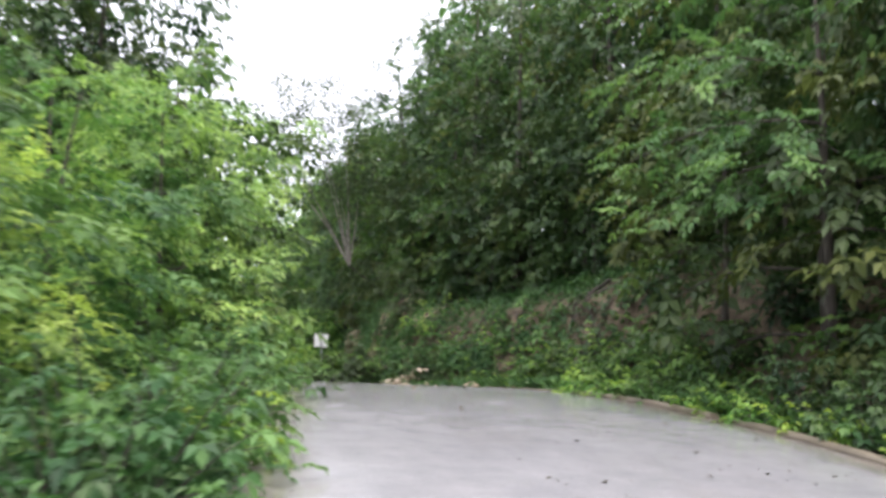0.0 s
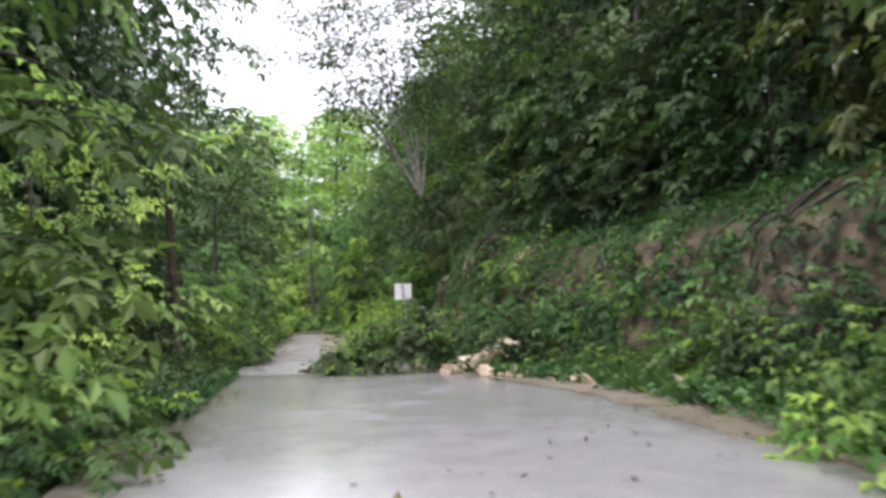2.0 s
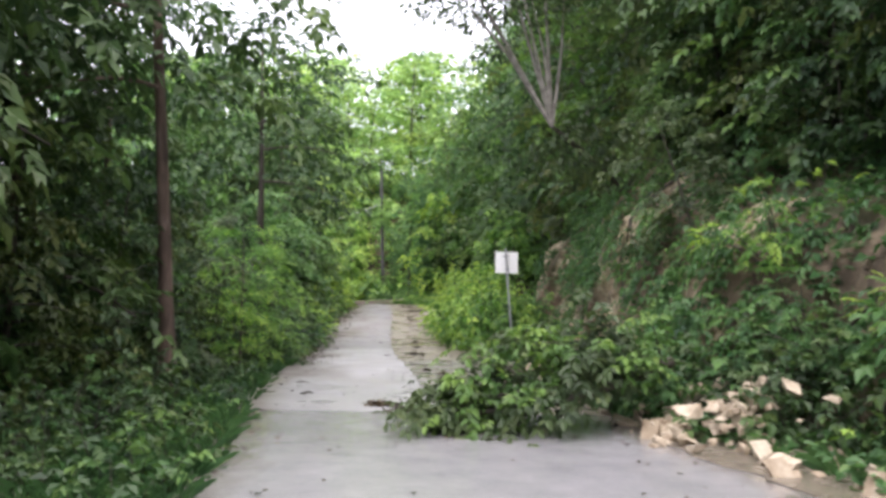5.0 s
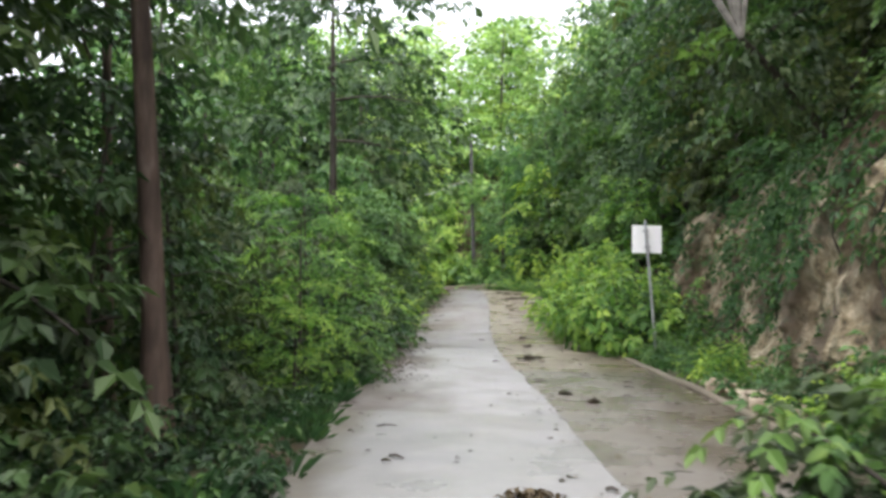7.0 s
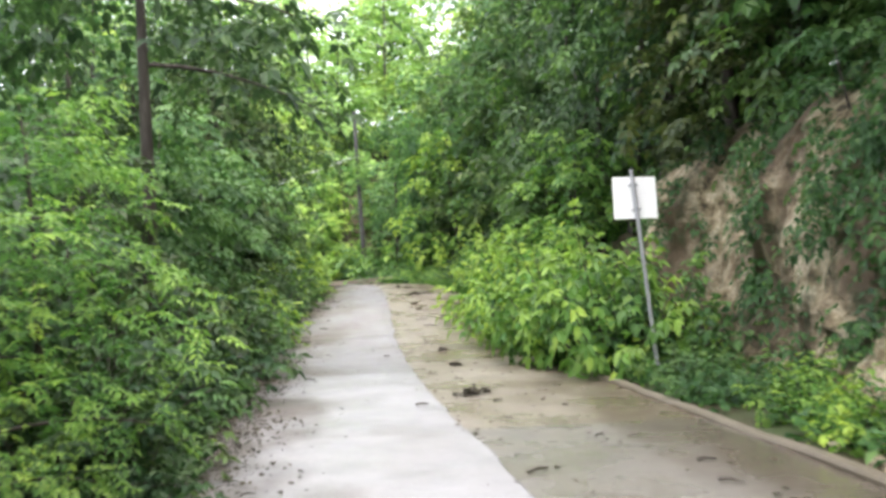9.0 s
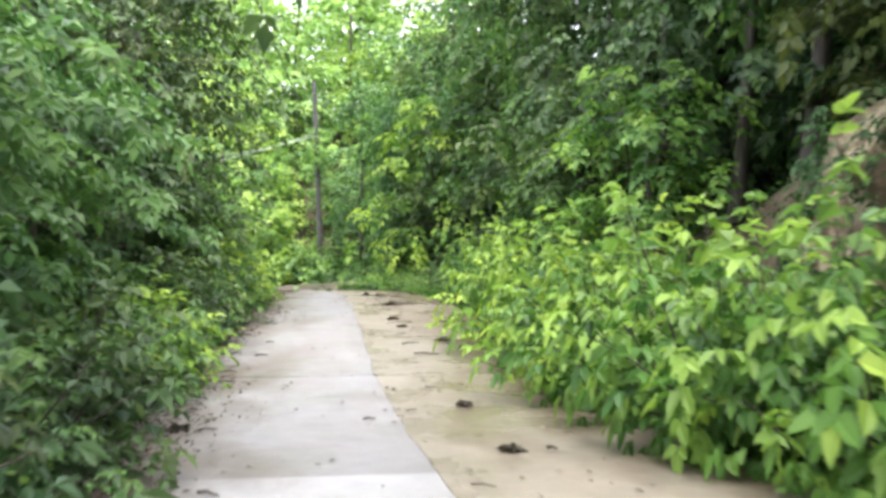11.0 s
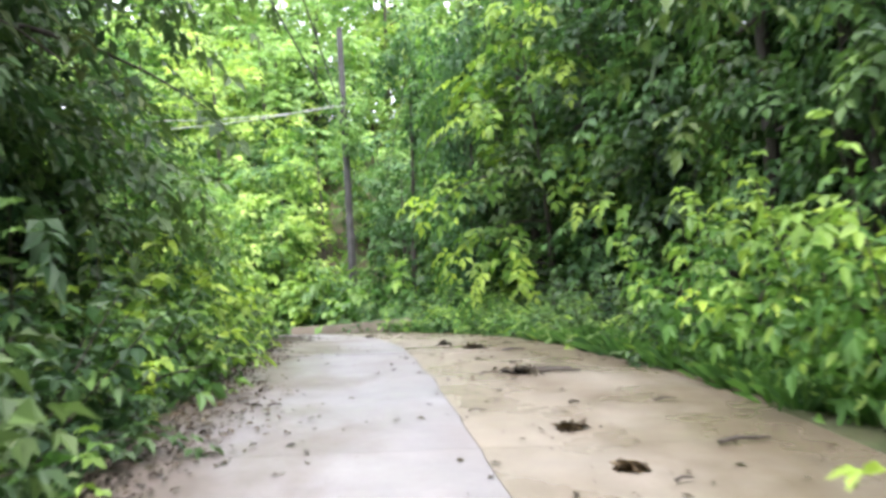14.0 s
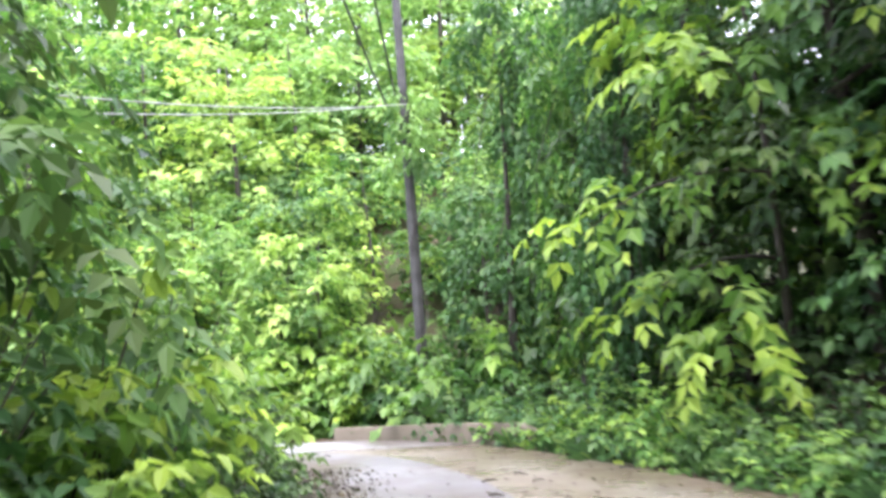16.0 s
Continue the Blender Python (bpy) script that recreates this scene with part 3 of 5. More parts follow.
def build_plant(kind, k):
    rng = np.random.default_rng(100 + 17 * k + sum(map(ord, kind)))
    if kind == "forest_tree":
        if k == 4:   # sparse, tall-stemmed
            return bough_tree(kind, rng, 12.5, 0.14, 5.2, 12.2, 2.5, 28, 9, 2, 0.62, 0.25, 3, M_LEAF_DARK, M_BARK_RED, rise=0.35)
        if k == 5:   # high dense canopy on a bare stem
            return bough_tree(kind, rng, 12.5, 0.19, 6.6, 12.2, 4.0, 26, 9, 3, 0.7, 0.28, 2, M_LEAF_DARK, wide=0.62, rise=0.3)
        mat = (M_LEAF, M_LEAF_DARK, M_LEAF_OLIVE, M_LEAF_BRIGHT)[k]
        return bough_tree(kind, rng, 13, 0.18, 3.0, 12.6, 3.5, 26, 9, 2, 0.72, 0.25, 3, mat, sag=0.5, droop=0.6, wide=0.56)
    if kind == "hillside_tree":
        if k > 3:
            return bough_tree(kind, rng, 14, 0.2, 3.0, 13.6, 4.0, 22, 8, 2, 0.95, 0.42, 2, M_LEAF_LIME, wide=0.62)
        mat = (M_LEAF, M_LEAF_DARK, M_LEAF, M_LEAF_BRIGHT)[k]
        return bough_tree(kind, rng, 14, 0.2, 3.0, 13.6, 4.0, 24, 9, 2, 0.95, 0.46, 2, mat, wide=0.64)
    if kind == "understory_tree":
        if k > 3:
            return bough_tree(kind, rng, 5.4, 0.08, 0.5, 5.2, 2.1, 18, 8, 2, 0.55, 0.25, 2, (M_LEAF_LIME, M_LEAF, M_LEAF_DARK)[k - 4], wide=0.64)
        mat = (M_LEAF, M_LEAF_DARK, M_LEAF_BRIGHT, M_LEAF_OLIVE)[k]
        return bough_tree(kind, rng, 5.4, 0.07, 0.3, 5.2, 1.9, 18, 9, 2, 0.46, 0.195, 3, mat, rise=0.5, sag=0.5, droop=0.6, wide=0.58)
    if kind == "feathery_tree":
        if k == 3:   # boughs begin well above the ground
            return bough_tree(kind, rng, 6.4, 0.1, 2.9, 6.2, 2.6, 17, 10, 3, 0.5, 0.12, 6, M_LEAF, rise=0.3, sag=0.35, droop=0.4, wide=0.45)
        mat = (M_LEAF_LIME, M_LEAF_BRIGHT, M_LEAF)[k]
        return bough_tree(kind, rng, 5.6, 0.08, 0.9, 5.4, 2.3, 19, 9, 3, 0.5, 0.135, 4, mat, rise=0.35, sag=0.3, droop=0.35, wide=0.45)
    if kind == "roadside_shrub":
        if k > 6:   # finely pinnate leaves
            return shoot_shrub(kind, rng, 15, 2.0, 1.15, 8, 0.46, 0.1, 6, (M_LEAF, M_LEAF_BRIGHT)[k - 7], wide=0.45)
        if k > 3:
            return shoot_shrub(kind, rng, 15, 2.05, 1.1, 9, 0.42, 0.23, 2, (M_LEAF_BRIGHT, M_LEAF, M_LEAF_DARK)[k - 4], wide=0.68)
        mat = (M_LEAF_BRIGHT, M_LEAF, M_LEAF_BRIGHT, M_LEAF_DARK)[k]
        return shoot_shrub(kind, rng, 19, 2.15, 1.1, 11, 0.33, 0.165, 2, mat, full=k in (0, 2), wide=0.68)
    if kind == "broad_leaved_sapling":
        return shoot_shrub(kind, rng, 13, 3.2, 0.72, 16, 0.4, 0.18, 2, M_LEAF_BRIGHT if k % 2 == 0 else M_LEAF, full=True, wide=0.62, droop=0.7, stems_apart=5)
    if kind == "verge_plant":
        mat = (M_LEAF, M_LEAF_BRIGHT, M_LEAF_DARK)[k]
        return shoot_shrub(kind, rng, 10, 0.7, 1.25, 5, 0.26, 0.135, 2, mat, wide=0.6)
    if kind == "climber_clad_tree":
        return climber(kind, rng, k)
    raise ValueError(kind)


def climber(name, rng, k):
    """Dead-straight trunk hidden under hanging climbers, in strands down to the ground."""
    root = new(name)
    h = 9.5
    v, f = tubes([[(0, 0, 0, 0.13), (0.1, 0, h * 0.45, 0.08), (0.15, 0.1, h * 0.86, 0.03)]], 8)
    child("trunk", mesh_from("trunk", v, f, M_BARK, True), root)
    cs, cords = [], []
    for s in range(10):
        a, rr = rng.uniform(0, 6.28), rng.uniform(0.25, 1.7)
        top, low = rng.uniform(3.5, h), rng.uniform(0.0, 1.0) ** 1.5 * 5.0
        x0, y0 = rr * math.cos(a), rr * math.sin(a)
        if top - low < 1.2:
            low = max(0.0, top - 2.5)
        zs = np.arange(low, top, 0.3)
        wob = 0.16 * np.sin(zs * 1.3 + s)
        cs.append(np.stack([x0 * (1 - 0.04 * zs) + wob, y0 * (1 - 0.04 * zs) + wob, zs], 1))
        cords.append([(x0, y0, low, 0.008), (x0 * 0.8, y0 * 0.8, (low + top) / 2, 0.012), (0.1, 0.05, top, 0.02)])
    cs.append(np.array([0.1, 0.1, h - 0.6]) + ellipsoid(rng, 26, (1.5, 1.5, 1.3), 0.4, -0.6))
    zt = np.arange(0.3, h * 0.86, 0.22)
    cs.append(np.stack([0.12 * np.sin(2.1 * zt) + 0.1, 0.12 * np.cos(2.1 * zt), zt], 1))
    centres = np.concatenate(cs)
    v, f = tubes(cords, 4)
    child("vine_cord", mesh_from("vine_cord", v, f, M_BARK, True), root)
    # the strands swell into ragged bunches and thin out between them
    full = lattice(centres[:, 0] * 2 + centres[:, 1] * 3, centres[:, 2], 0.9, 31 + k) + rng.normal(size=len(centres)) * 0.25
    p, a, n = clumps(rng, centres[full > -0.15], 0.3, 21, np.array([0, 0, 2.0]), 0.5)
    L = 0.19 * rng.uniform(0.5, 1.4, len(p))
    n = unit(n + unit(p * np.array([1, 1, 0])) * 0.35 + np.array([0, 0, 0.55]))
    v, f = leaves(p, a, n, L, L * 0.85, False, 0.4)
    child("foliage", mesh_from("foliage", v, f, (M_LEAF, M_LEAF_BRIGHT, M_LEAF_DARK)[k]), root)
    return root


# ---------------------------------------------------------------- ground sheet
def build_ground():
    ys = np.unique(np.r_[np.linspace(-900, -90, 14), np.arange(-90, -30, 5), np.arange(-30, 68, 0.45), np.arange(68, 130, 4), np.linspace(135, 900, 14)])
    ds = np.unique(np.r_[np.linspace(-800, -80, 12), np.arange(-80, -16, 4), np.arange(-16, -6, 1.0), np.arange(-6, 6, 0.5),
                         np.arange(3.2, 9, 0.16), np.arange(9, 20, 0.8), np.arange(20, 80, 4), np.linspace(84, 800, 12)])
    mid = np.interp(ys, [-30, -14, 2, 10, 25, 36, 50, 60], [-1, 1.5, 0.7, -0.5, -1.4, -2.2, -2.8, -3.5])
    X = mid[:, None] + ds[None, :]
    Y = np.repeat(ys[:, None], len(ds), 1)
    Zv = ground_z(X.ravel(), Y.ravel()).reshape(X.shape)
    wob = np.clip((ds - 2) / 3, 0, 1) * np.clip((14 - ds) / 4, 0, 1)
    X = X + wob * (0.22 * lattice(Y, Zv, 1.1, 21) + 0.12 * lattice(Y, Zv, 0.45, 22))
    v = np.stack([X, Y, Zv], -1).reshape(-1, 3)
    a, b = np.meshgrid(np.arange(len(ys) - 1), np.arange(len(ds) - 1), indexing="ij")
    k = (a * len(ds) + b).ravel()[:, None]
    f = k + np.array([[0, 1, len(ds) + 1, len(ds)]])
    ob = new("ground", mesh_from("ground", v, f, M_GROUND, True))
    tagged(ob, "forest soil rising into a cut earth and rock bank", "ground", kind="structure")


build_ground()


def rock_face():
    """Cut face of earth and broken rock above the kerb."""
    ys, us = np.arange(-7.0, 34.0, 0.14), np.linspace(-0.12, 1.12, 44)
    Y, U = np.meshgrid(ys, us, indexing="ij")
    H = BANK(Y) * (1 + 0.1 * lattice(Y, Y * 0, 3.1, 51))
    Z = U * H
    taper = np.clip((Y + 7.0) / 2.5, 0, 1) * np.clip((34.0 - Y) / 2.5, 0, 1)
    rough = 0.42 * lattice(Y, Z * 0.5, 2.6, 52) + 0.24 * lattice(Y, Z * 0.7, 1.1, 53) + 0.17 * np.abs(lattice(Y, Z * 1.1, 0.55, 54)) + 0.09 * lattice(Y, Z * 1.3, 0.27, 55)
    X = EDGE_R(Y) + BANK_D(Y) + 0.2 + 0.85 * U + 0.5 * np.clip(U - 0.9, 0, 1) * 8 + rough * (0.35 + 0.65 * taper) + (1 - taper) * 1.2
    Zw = ROAD_Z(Y) + Z + 0.18 * lattice(Y, Z, 0.8, 56) - (1 - taper) * 0.6 * U
    n, m = Y.shape
    k = (np.arange(n - 1)[:, None] * m + np.arange(m - 1)[None, :]).ravel()[:, None]
    ob = new("rock_face", mesh_from("rock_face", np.stack([X, Y, Zw], -1).reshape(-1, 3), k + np.array([[0, m, m + 1, 1]]), [M_ROCK, M_GROUND], False,
                                     ((Y + 1.3 * lattice(Y, Z, 1.2, 57))[:-1, :-1] < 8.6).ravel()))
    tagged(ob, "steep cut face of tan earth and broken rock", "cliff", kind="structure")
    return X, Y, Zw


FACE = rock_face()


# ---------------------------------------------------------------- road
def strip(name, y0, y1, fa, fb, material, parent, lift, thick, label="", step=0.3, across=5, rag=0.0):
    """A slab between two long edges fa(y) and fb(y), from y0 to y1."""
    ys = np.linspace(y0, y1, max(2, int(round((y1 - y0) / step)) + 1))
    u = np.linspace(0, 1, across)
    A, B = fa(ys), fb(ys)
    if rag:
        A = A + rag * lattice(ys, ys * 0, 0.8, 31) + rag * lattice(ys, ys * 0, 0.3, 32)
        B = B + rag * 0.3 * lattice(ys, ys * 0 + 9, 0.6, 33)
    X = A[:, None] * (1 - u) + B[:, None] * u
    Y = np.repeat(ys[:, None], across, 1)
    Zt = ROAD_Z(Y) + lift + 0.0015 * lattice(X, Y, 1.7, 7)
    n, m = X.shape
    top = np.stack([X, Y, Zt], -1).reshape(-1, 3)
    bot = top - np.array([0, 0, thick])
    fs = [(i * m + j, i * m + j + 1, (i + 1) * m + j + 1, (i + 1) * m + j) for i in range(n - 1) for j in range(m - 1)]
    rim = [j for j in range(m)] + [i * m + m - 1 for i in range(1, n)] + [(n - 1) * m + j for j in range(m - 2, -1, -1)] + [i * m for i in range(n - 2, 0, -1)]
    o = n * m
    fs += [(o + rim[i], 2 * o + rim[i], 2 * o + rim[(i + 1) % len(rim)], o + rim[(i + 1) % len(rim)]) for i in range(len(rim))]
    me = mesh_from(name, np.concatenate([top, top, bot]), fs, material, True)
    gap = np.minimum(X - EDGE_L(Y), EDGE_R(Y) - X).ravel()
    me.attributes.new("edge_distance", "FLOAT", "POINT").data.foreach_set("value", np.r_[gap, gap, gap].astype(np.float32))
    return child(name, me, parent, label)


def off(f, d):
    return lambda y: f(y) + d


def crack(y):
    """The long joint between the lanes, a little wandering."""
    return JOINT(y) + 0.035 * lattice(y, np.zeros_like(np.asarray(y, float)), 1.1, 35) + 0.015 * lattice(y, np.zeros_like(np.asarray(y, float)), 0.4, 36)


road = tagged(new("road"), "narrow wet concrete road with a long crack between lanes", "road", kind="structure")
strip("road_bed", -69, 61.5, off(EDGE_L, -0.1), off(EDGE_R, 0.1), M_GRIT, road, -0.03, 0.1, "dark grit bed", 1.5, 3)
START = 7.9
strip("old_surface", -69, START - 0.02, off(EDGE_L, -0.05), EDGE_R, M_WET, road, 0.0, 0.06, "dark wet worn surface", 0.75, 9)
JOINTS = [START, 13.3, 20.05, 26.8, 33.5, 40.25, 47.0, 53.7, 58.5]
for a, b in zip(JOINTS, JOINTS[1:]):
    jit = random.uniform(-0.006, 0.006)
    strip("slab", a + 0.005, b - 0.005, off(EDGE_L, -0.05), off(crack, -0.006), M_DAMP if a < 9 else M_CONC if a < 26 else M_CONC_OLD, road, jit, 0.05)
    strip("slab", a + 0.005, b - 0.005, off(crack, 0.006), EDGE_R, M_SILT if a < 20 else M_CONC_MUD, road, jit - 0.008, 0.05)
strip("slab", 58.512, 61.4, off(EDGE_L, -0.05), EDGE_R, M_CONC, road, 0, 0.05, "", 0.3)


def kerb(y0, y1):
    """Low rounded kerb along the hill side."""
    ys = np.arange(y0, y1 + 0.01, 0.5)
    prof = np.array([(0.0, -0.1), (0.0, 0.055), (0.025, 0.085), (0.11, 0.095), (0.16, 0.06), (0.18, -0.1)])
    R = EDGE_R(ys)
    X = R[:, None] + prof[None, :, 0] + 0.015 * lattice(ys, ys * 0, 1.0, 41)[:, None]
    Zk = ROAD_Z(ys)[:, None] + prof[None, :, 1] + 0.012 * lattice(ys, ys * 0, 0.7, 42)[:, None] - 0.03 - 0.06 * np.clip(lattice(ys, ys * 0, 3.5, 43), 0, 1)[:, None]
    Zk = Zk - 0.16 * np.clip(1 - (y1 - ys) / (4 if y1 > 30 else 0.6), 0, 1)[:, None] * (1 if y1 > 30 else 0.3)
    Y = np.repeat(ys[:, None], len(prof), 1)
    m = len(prof)
    fs = [(i * m + j, i * m + j + 1, (i + 1) * m + j + 1, (i + 1) * m + j) for i in range(len(ys) - 1) for j in range(m - 1)]
    fs += [tuple(range(m)), tuple(range((len(ys) - 1) * m, len(ys) * m))]
    return mesh_from("kerb", np.stack([X, Y, Zk], -1).reshape(-1, 3), fs, M_KERB)


for a, b in ((-18, -12.6), (-12.5, -7.4), (8.2, 38)):
    tagged(new("kerb", kerb(a, b)), "low worn concrete kerb below the bank", "kerb", kind="structure")

# silt washed off the bank on to the verge
silt = tagged(new("silt_verge"), "pale wet silt washed on to the verge", "mud", kind="structure")
strip("silt_sheet", -7.2, 5.4, off(EDGE_R, -0.25), lambda y: EDGE_R(y) + 1.05 + 0.3 * lattice(y, np.asarray(y) * 0, 1.4, 77), M_MUD, silt, 0.012, 0.03, "", 0.2, 9, 0.14)


# low wall on the outer side of the bend
def low_wall():
    ys = np.linspace(56.9, 62.2, 22)
    X = EDGE_R(ys) + 0.25
    h = np.interp(ys, [56.9, 57.6, 62.2], [0.15, 0.36, 0.24])
    n1 = np.stack([np.ones_like(ys) * 0.8, np.ones_like(ys) * 0.6], 1)
    prof = [(0.0, -0.4), (0.02, 1.0), (0.05, 1.04), (0.2, 1.04), (0.24, 1.0), (0.26, -0.4)]
    vs, fs, m = [], [], len(prof)
    for i, y in enumerate(ys):
        for a, b in prof:
            vs.append((X[i] + a * n1[i, 0], y + a * n1[i, 1], float(ROAD_Z(y)) + b * h[i]))
    for i in range(len(ys) - 1):
        fs += [(i * m + j, i * m + j + 1, (i + 1) * m + j + 1, (i + 1) * m + j) for j in range(m - 1)]
    fs += [tuple(range(m)), tuple(range((len(ys) - 1) * m, len(ys) * m))]
    return mesh_from("low_wall", vs, fs, M_KERB)


tagged(new("low_wall", low_wall()), "low stained concrete wall round the bend", "wall", kind="structure")


# ---------------------------------------------------------------- road sign and utility pole
def box_bm(bm, size, m, bevel=0.0):
    r = bmesh.ops.create_cube(bm, size=1.0, matrix=m @ Matrix.Diagonal((*size, 1)))
    if bevel:
        bmesh.ops.bevel(bm, geom=[e for e in {e for v in r["verts"] for e in v.link_edges}], offset=bevel, segments=2, affect="EDGES")


def build_sign():
    root = new("road_sign")
    root.matrix_basis = pose(2.53, 24.3, gz(2.53, 24.3) - 0.05, -4.0, -4.6, 0)
    top = 3.08 - root.location.z
    v, f = tubes([[(0, 0, 0, 0.035), (0, 0, top * 0.5, 0.035), (0, 0, top + 0.02, 0.035)]], 14)
    child("post", mesh_from("post", v, f, M_STEEL, True), root, "grey galvanised steel post")
    v, f = tubes([[(0, 0, top + 0.018, 0.037), (0, 0, top + 0.035, 0.034), (0, 0, top + 0.04, 0.004)]], 14)
    child("cap", mesh_from("cap", v, f, M_STEEL, True), root)
    bm = bmesh.new()
    box_bm(bm, (0.75, 0.012, 0.72), pose(0.015, 0.07, top - 0.43, -4, 5.2, 1.5), 0.004)
    plate = part("plate", bm, M_PLATE, root, "blank white back of the sign plate")
    for dz in (-0.22, -0.64):
        bm = bmesh.new()
        box_bm(bm, (0.16, 0.03, 0.04), pose(0.0, 0.032, top + dz, 0, 0, 0), 0.005)
        part("bracket", bm, M_STEEL, plate)
    tagged(root, "white square road sign seen from behind on a leaning steel post", "road sign")


build_sign()


def build_pole():
    root = new("utility_pole")
    root.matrix_basis = pose(-3.85, 63.4, gz(-3.85, 63.4) - 0.1, 0, -1.9, 0)
    v, f = tubes([[(0, 0, 0, 0.15), (0, 0, 5, 0.125), (0, 0, 10.6, 0.1)]], 8)
    child("shaft", mesh_from("shaft", v, f, M_POLE, False), root)
    bm = bmesh.new()
    box_bm(bm, (0.34, 0.07, 0.08), pose(-0.05, -0.14, 7.3), 0.01)
    arm = part("crossarm", bm, M_POLE, root)
    for dx in (-0.16, 0.06):
        v, f = tubes([[(dx, -0.14, 7.34, 0.03), (dx, -0.14, 7.42, 0.05), (dx, -0.14, 7.5, 0.03)]], 8)
        child("insulator", mesh_from("insulator", v, f, M_POLE, True), arm)
    tagged(root, "slender grey concrete utility pole among the trees", "utility pole")


build_pole()


def cable(a, b, sag, r=0.012, mat=M_CABLE):
    a, b = np.array(a), np.array(b)
    t = np.linspace(0, 1, 14)[:, None]
    p = a * (1 - t) + b * t
    p[:, 2] -= sag * 4 * (t * (1 - t))[:, 0]
    v, f = tubes([np.c_[p, np.full(14, r)]], 5)
    tagged(new("overhead_cable", mesh_from("overhead_cable", v, f, mat, True)), "thin grey overhead cable hung from the utility pole", "cable", "cables on the pole")


for a, b, s in (((-4.4, 63.2, 7.6), (-8.3, 54.6, 5.2), 0.1), ((-4.0, 63.2, 7.6), (-8.6, 54.2, 5.35), 0.14),
                ((-4.5, 63.1, 7.5), (-6.4, 40, 8.7), 0.1), ((-4.3, 63.1, 7.8), (-5.2, 40, 9.3), 0.1)):
    cable(a, b, s, 0.014 if b[2] < 7 else 0.024, M_CABLE if b[2] < 7 else M_POLE)


def pole_vine():
    """Climber wound round the upper half of the pole."""
    rng = np.random.default_rng(84)
    root = new("climbing_vine")
    root.location = (-3.9, 63.25, gz(-3.85, 63.4))
    z0, z1 = 0.0, 7.6 - root.location.z
    turns = [(0.16 * math.cos(2.2 * z), 0.16 * math.sin(2.2 * z), z, 0.016) for z in np.linspace(z0, z1, 30)]
    v, f = tubes([turns], 5)
    child("stem", mesh_from("stem", v, f, M_BARK, True), root)
    zs = np.clip(rng.normal(z1 - 0.7, 0.55, 26), 0.5, z1 + 0.5)
    cs = np.stack([rng.normal(size=26) * 0.35 - 0.1, rng.normal(size=26) * 0.3, zs], 1)
    p, a, n = clumps(rng, cs, 0.2, 24, np.array([0, 0, z1 - 0.8]), 0.7)
    L = 0.15 * rng.uniform(0.6, 1.3, len(p))
    v, f = leaves(p, a, n, L, L * 0.8, False, 0.4)
    child("foliage", mesh_from("foliage", v, f, M_LEAF_LIME), root)
    tagged(root, "light green climbing vine wound round the utility pole", "vine")


pole_vine()

# ---------------------------------------------------------------- planting
T_TREE = ("tall forest tree with a dense %s crown", "tree")
T_UNDER = ("young %s forest tree leafed almost down to the ground", "tree")
T_SHRUB = ("%s leafy shrub wet with rain beside the road", "shrub", "shrubs along the road")
T_SAPL = ("sapling with large drooping %s leaves", "sapling")
T_VERGE = ("low %s leafy weed at the road edge", "weed", "weeds along the road")
T_CLIMB = ("tree hung all over with %s climbing vines", "tree")
rnd = random.Random(5)


def row(kind, variants, tag, y0, y1, step, edge, d0, d1, s0, s1, tall=1.0):
    """Plants along the road: edge is EDGE_L or EDGE_R, d0..d1 the distance beyond it."""
    dice = random.Random("%s %g %g %g %d" % (kind, y0, y1, d0, edge is EDGE_R))
    y = y0 + dice.uniform(0, step)
    while y < y1:
        d = dice.uniform(d0, d1)
        x = float(edge(y)) + (d if edge is EDGE_R else -d)
        s = dice.uniform(s0, s1)
        place(kind, dice.choice(variants), build_plant, x, y, dice.uniform(0, 360), s, s * tall * dice.uniform(0.9, 1.12), tag,
              tilt=(dice.uniform(-4, 4), dice.uniform(-4, 4)))
        y += step * dice.uniform(0.75, 1.25)


# left of the road
row("verge_plant", (0, 1, 2), T_VERGE, -19, -2, 0.75, EDGE_L, 0.2, 0.6, 0.7, 1.25)
row("verge_plant", (2, 2, 2, 0), T_VERGE, -2, 16, 1.2, EDGE_L, 0.3, 0.8, 0.6, 1.0)
row("verge_plant", (0, 2, 2), T_VERGE, 16, 28, 0.75, EDGE_L, 0.2, 0.6, 0.6, 1.15)
row("verge_plant", (0, 1, 2), T_VERGE, 28, 57, 0.75, EDGE_L, 0.2, 0.6, 0.6, 1.15)
row("verge_plant", (2, 2, 2), T_VERGE, -4, 45, 1.2, EDGE_L, 0.8, 1.5, 0.8, 1.4)
row("roadside_shrub", (7, 7, 1), T_SHRUB, -19, -8, 1.1, EDGE_L, 0.7, 1.1, 0.75, 0.95, 1.0)
row("understory_tree", (0,), T_UNDER, -18, -10, 2.4, EDGE_L, 2.0, 2.8, 0.6, 0.75, 0.9)
for x, y, q, sc in ((-3.5, -7.2, 0, 1.0), (-3.4, -10.2, 0, 0.8), (-4.6, -12.6, 1, 0.75), (-4.9, -15.6, 0, 0.62), (-4.0, -1.8, 0, 0.75), (-5.3, -9.0, 2, 0.95), (-4.6, 15.9, 1, 0.5), (-4.9, 17.8, 1, 0.6), (-4.3, 14.4, 1, 0.32)):
    place("feathery_tree", q, build_plant, x, y, rnd.uniform(0, 360), sc, sc * 1.05, ("young tree with layered feathery light green leaves", "tree"))
row("understory_tree", (0, 1), T_UNDER, -10, -5, 1.9, EDGE_L, 1.2, 1.9, 0.85, 1.1)
